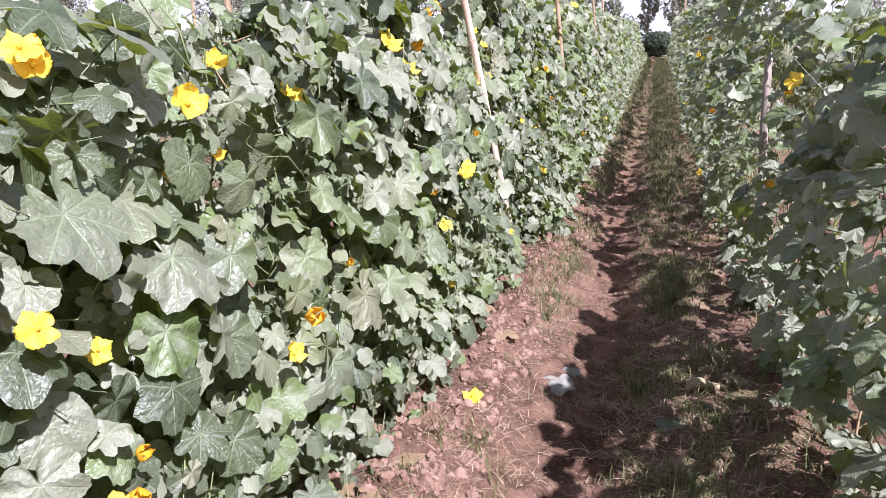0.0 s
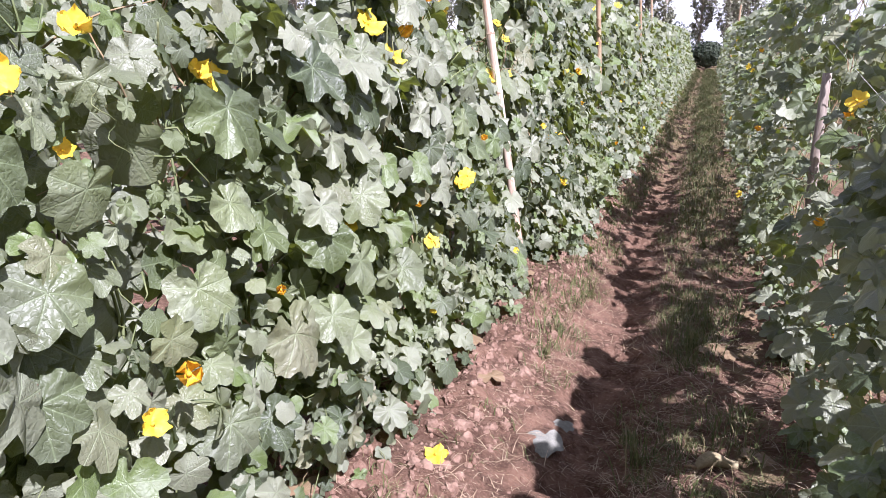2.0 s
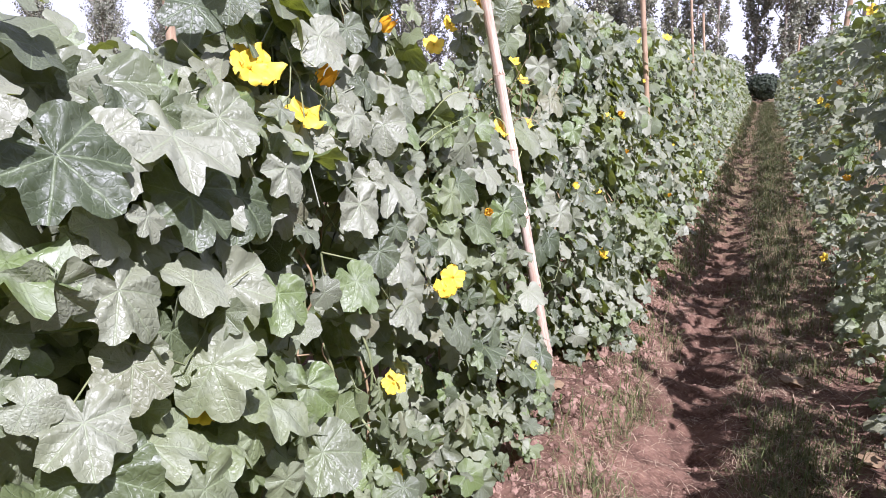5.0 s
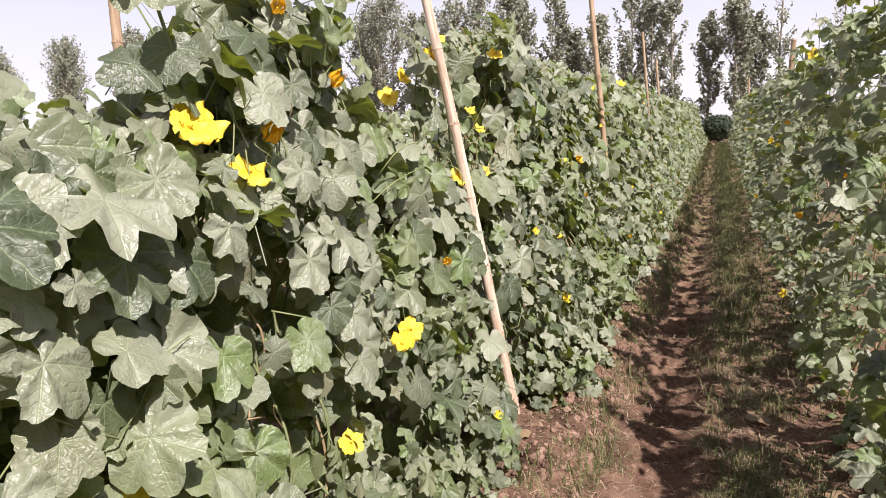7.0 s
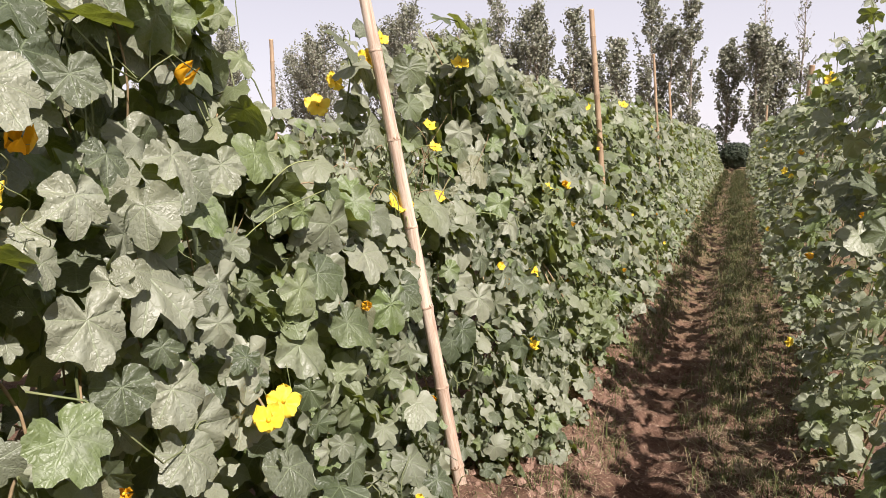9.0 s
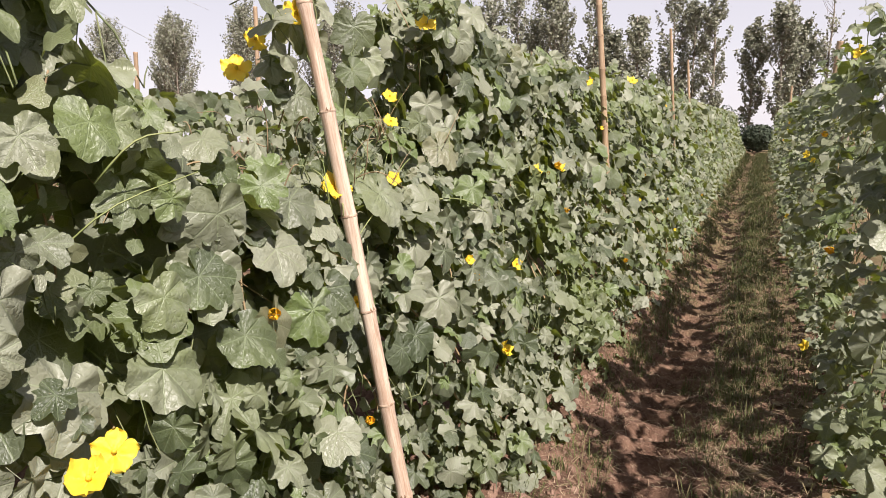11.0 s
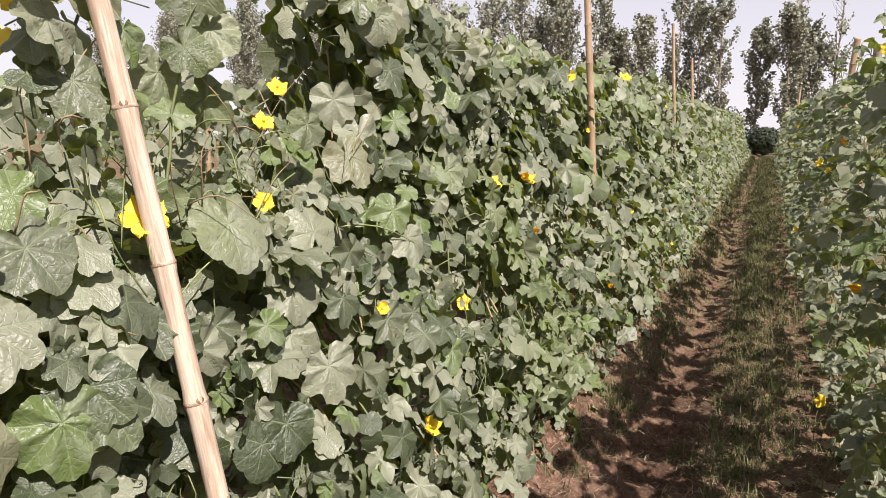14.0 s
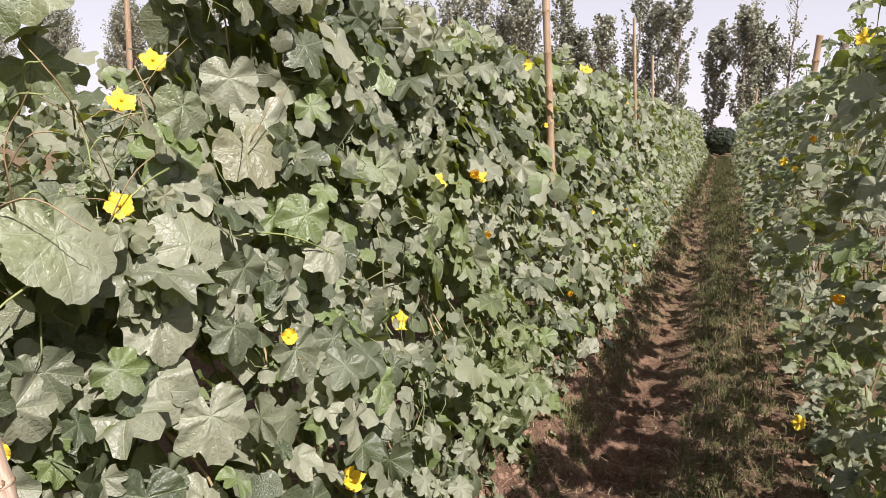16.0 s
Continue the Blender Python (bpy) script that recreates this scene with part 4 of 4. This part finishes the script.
for k in range(5):
    poplar((19 + k * 4.4, 78, 1.1), 12 + (k * 7 % 5), 1.5, 450 + k, 1300)


def bush(at, width, height, seed, leaves):
    g = np.random.default_rng(seed)
    ob = thing("bush", "dark dense evergreen bush at the path's end", "bush", at=at)
    wood, crown = Buf(), Buf()
    for k in range(9):
        a = g.uniform(0, 6.28)
        e = np.array([math.cos(a) * width * 0.35, math.sin(a) * width * 0.35, height * g.uniform(0.6, 0.95)])
        wood.add(*tube([(0, 0, 0), e * (0.5, 0.5, 0.55), e], [0.05, 0.03, 0.01], 5))
    part("branches", wood.mesh("branches", BARK), ob)
    d = g.normal(0, 1, (leaves, 3))
    d /= np.linalg.norm(d, axis=1)[:, None]
    r = g.uniform(0.35, 1.0, leaves) ** 0.6 * (1 + 0.18 * grain(d[:, 0] * 2, d[:, 2] * 2, 1.5, seed))
    pos = d * r[:, None] * np.array([width / 2, width / 2, height / 2]) + np.array([0, 0, height / 2])
    card = np.array([(0, -0.5, 0), (0.3, 0, 0.05), (0, 0.5, 0), (-0.3, 0, 0.05)])
    crown.many(card, np.array([(0, 1, 2), (0, 2, 3)]), np.zeros((4, 2)), leaf_turns(d + g.normal(0, 0.5, (leaves, 3)), g.normal(0, 1, (leaves, 3)), g.uniform(0.1, 0.22, leaves)), pos)
    part("crown", crown.mesh("crown", DARK_BUSH, False), ob)


bush((0.1, 48, 0.93), 2.3, 1.6, 1, 4200)
bush((-2.6, 60, 1.1), 3.6, 3.0, 2, 2500)
bush((2.4, 62, 1.1), 3.2, 2.2, 3, 2500)


# ---- on the path ----
def grass():
    """Tufts of blades, thickest on the strip beside the rut, and dead straw lying between them."""
    g = np.random.default_rng(8)
    for name, mat, tufts, each, label in (("grass", GRASS, 20000, 7, "short green and drying grass along the path"), ("straw", STRAW, 30000, 2, "dry straw and dead grass scattered on soil")):
        n = tufts
        y = 0.8 + (g.uniform(0, 1, n) ** 1.45) * 44
        x = np.where(g.uniform(0, 1, n) < 0.5, g.normal(0.28, 0.15, n), np.where(g.uniform(0, 1, n) < 0.3, g.normal(-0.36, 0.07, n), g.uniform(-0.85, 0.85, n)))
        clump = grain(x * 1.5, y, 2.6, 15, 2)
        bare = np.exp(-(((x - rut_at(y)) / 0.17) ** 2)) * (1 - 0.6 * step(y, 8, 20))
        ok = (clump + g.normal(0, 0.25, n) > (np.where(np.abs(x - 0.27) < 0.16, -0.08, 0.04) if name == "grass" else np.where(x < -0.5, 0.0, -0.5)) + bare * (0.9 if name == "grass" else 0.3) - step(y, 4.5, 9) * 0.45) & (np.abs(x) < 0.85)
        for cx, cy in ((-0.205, 3.22), (-0.17, 3.41), (0.41, 3.2), (-0.5, 2.82)):
            ok &= (x - cx) ** 2 + (y - cy) ** 2 > 0.12 ** 2
        x, y, clump = (np.repeat(q[ok], each) for q in (x, y, clump))
        n = len(x)
        tall = np.repeat(g.gamma(3.0, 0.33, n // each), each)
        spread = 0.022 if name == "grass" else 0.06
        x, y = x + g.normal(0, spread, n), y + g.normal(0, spread, n)
        far = 1 + step(y, 6, 30) * 1.4
        a = g.uniform(0, 6.28, n)
        if name == "grass":
            ln = g.uniform(0.03, 0.095, n) * (0.35 + 0.7 * tall)
            lift, reach = ln * g.uniform(0.25, 1.0, n), ln * g.uniform(0.35, 1.1, n)
        else:
            ln = g.uniform(0.025, 0.11, n)
            lift, reach = ln * g.uniform(0.02, 0.25, n), ln * 0.95
        w = g.uniform(0.0010, 0.0026, n) * far * (1.0 if name == "grass" else 0.65)
        d = np.stack([np.cos(a), np.sin(a), 0 * a], 1)
        s = np.stack([-np.sin(a), np.cos(a), 0 * a], 1)
        base = np.stack([x, y, land(x, y) + (-0.004 if name == "grass" else 0.004)], 1)
        zz = np.array([0, 0, 1.0])
        mid = base + d * reach[:, None] * 0.36 + zz * lift[:, None] * 0.85
        end = base + d * reach[:, None] + zz * lift[:, None]
        v = np.stack([base - s * w[:, None], base + s * w[:, None], mid + s * w[:, None] * 0.85, mid - s * w[:, None] * 0.85, end], 1).reshape(-1, 3)
        o = (np.arange(n) * 5)[:, None, None]
        f = (np.array([(0, 1, 2), (0, 2, 3), (3, 2, 4)])[None] + o).reshape(-1, 3)
        b = Buf()
        b.add(v, f)
        tagged(new(name, b.mesh(name, mat, False)), label, "grass", kind="stuff")


def grass_tuft(x, y, size, blades, seed):
    g = np.random.default_rng(seed)
    n = blades
    a, ln = g.uniform(0, 6.28, n), g.uniform(0.5, 1.0, n) * size
    lift, reach = ln * g.uniform(0.55, 1.0, n), ln * g.uniform(0.15, 0.75, n)
    d = np.stack([np.cos(a), np.sin(a), 0 * a], 1)
    side = np.stack([-np.sin(a), np.cos(a), 0 * a], 1) * g.uniform(0.0014, 0.0028, n)[:, None]
    base = g.normal(0, 0.018, (n, 3)) * np.array([1, 1, 0]) - np.array([0, 0, 0.006])
    up = np.array([0, 0, 1.0])
    low = base + d * reach[:, None] * 0.18 + up * lift[:, None] * 0.5
    mid = base + d * reach[:, None] * 0.5 + up * lift[:, None] * 0.9
    end = base + d * reach[:, None] + up * lift[:, None]
    v = np.stack([base - side, base + side, low + side, low - side, mid + side * 0.7, mid - side * 0.7, end], 1).reshape(-1, 3)
    f = (np.array([(0, 1, 2), (0, 2, 3), (3, 2, 4), (3, 4, 5), (5, 4, 6)])[None] + (np.arange(n) * 7)[:, None, None]).reshape(-1, 3)
    b = Buf()
    b.add(v, f)
    ob = tagged(new("grass_tuft", b.mesh("grass_tuft", GRASS, False)), "tall tuft of green grass on the path", "grass", "grass tufts on the path")
    ob.location = (x, y, float(land(x, y)))


grass()
for k, (x, y, size) in enumerate([(0.14, 3.18, 0.17), (0.10, 3.32, 0.11), (0.30, 4.3, 0.10), (-0.36, 3.9, 0.10), (0.24, 7.6, 0.11), (0.33, 6.4, 0.12), (-0.42, 5.9, 0.10), (0.42, 8.4, 0.12), (-0.40, 7.7, 0.12), (0.2, 9.8, 0.12)]):
    grass_tuft(x, y, size, 46, 500 + k)


def ico(level):
    bm = bmesh.new()
    bmesh.ops.create_icosphere(bm, subdivisions=level, radius=1)
    v = np.array([tuple(p.co) for p in bm.verts])
    f = np.array([[p.index for p in q.verts] for q in bm.faces])
    bm.free()
    return v, f


def clods():
    g = np.random.default_rng(9)
    base, f = ico(2)
    b = Buf()
    n = 12000
    y = 1.2 + g.uniform(0, 1, n) ** 1.5 * 13
    x = np.where(g.uniform(0, 1, n) < 0.5, g.uniform(-0.88, -0.36, n), g.uniform(-0.40, 0.85, n))
    size = np.clip(g.gamma(1.3, 0.0058, n), 0.003, 0.026) * np.where(x < -0.32, 1, 0.45)
    shapes = [base * (1 + 0.6 * grain(base[:, 0] * 1.3 + k, base[:, 1] * 1.3 + base[:, 2] * 2.3, 2.3, k, 3))[:, None] for k in range(7)]
    which = g.integers(0, 7, n)
    q = g.normal(0, 1, (n, 3))
    turn = leaf_turns(q, g.normal(0, 1, (n, 3)), size) * g.uniform(0.7, 1.3, (n, 1, 3))
    at = np.stack([x, y, land(x, y) - size * 0.15], 1)
    for k in range(7):
        b.many(shapes[k], f, np.zeros((len(base), 2)), turn[which == k], at[which == k])
    tagged(new("soil_clods", b.mesh("soil_clods", CLOD, False)), "crumbled reddish soil clods along the row's foot", "soil", kind="stuff")


clods()


def fallen_leaf(at, size, seed, label, material=None, tip=(0.3, -1, 0)):
    b = Buf()
    v, f, uv = leaf_shape(seed, 26, 2, False)
    v = v * np.array([1, 1, 0.6])
    turn = leaf_turns(np.array([[0.1, -0.1, 1.0]]), np.array([tip], float), np.array([size]))[0]
    p = np.array([at[0], at[1], float(land(at[0], at[1])) + 0.016])
    b.add(v @ turn.T + p, f, uv)
    tagged(new("fallen_leaf", b.mesh("fallen_leaf", material or LEAF)), label, "leaf", "fallen leaves on the path")


fallen_leaf((-0.205, 3.22), 0.14, 1, "pale withered gourd leaf lying on the path", PALE)
fallen_leaf((-0.17, 3.41), 0.09, 2, "small pale withered leaf lying on the path", PALE)
fallen_leaf((0.28, 2.86), 0.12, 3, "green gourd leaf lying in grass")
g_leaf = random.Random(77)
for k in range(60):
    fallen_leaf((g_leaf.choice([g_leaf.uniform(-0.8, -0.4), g_leaf.uniform(0.3, 0.75)]), g_leaf.uniform(1.6, 11)), g_leaf.uniform(0.05, 0.12), 10 + k, "dry brown curled leaf on the soil", DRY_LEAF, (g_leaf.uniform(-1, 1), g_leaf.uniform(-1, 1), 0))


def fallen_flower(at, size):
    ob = thing("fallen_flower", "yellow gourd flower lying on the soil bank", "flower", at=at)
    petals, calyx, stamen = FLOWERS["open"][1]
    q = Matrix.Rotation(0.35, 4, "X") @ Matrix.Scale(size, 4)
    part("calyx", calyx, ob, m=q)
    for p in petals:
        part("petal", p, ob, m=q)
    part("stamen", stamen, ob, m=q)


fallen_flower((-0.50, 2.82, float(land(-0.50, 2.82)) + 0.03), 1.0)


def fallen_gourd(at, length, radius, turn):
    b = Buf()
    ts = np.linspace(0, 1, 12)
    pts = [(length * (t - 0.5), 0.03 * math.sin(t * 3), radius * 0.9 + 0.012 * math.sin(t * 5)) for t in ts]
    rad = [radius * (0.25 + 0.85 * math.sin(min(1, t * 1.1 + 0.08) * math.pi * 0.86)) for t in ts]
    v, f = tube(pts, rad, 12)
    b.add(v, f)
    ob = thing("gourd", "small withered brown gourd lying in grass on the path", "gourd", at=at)
    ob.rotation_euler = (0, 0, turn)
    part("fruit", b.mesh("fruit", FRUIT), ob)
    s = Buf()
    s.add(*tube([pts[0], (pts[0][0] - 0.02, 0.004, pts[0][2] + 0.01), (pts[0][0] - 0.04, 0.012, pts[0][2] + 0.006)], [0.006, 0.004, 0.004], 6))
    part("stalk", s.mesh("stalk", DEAD_STEM), ob)


fallen_gourd((0.41, 3.2, float(land(0.41, 3.2)) + 0.004), 0.165, 0.024, 0.55)
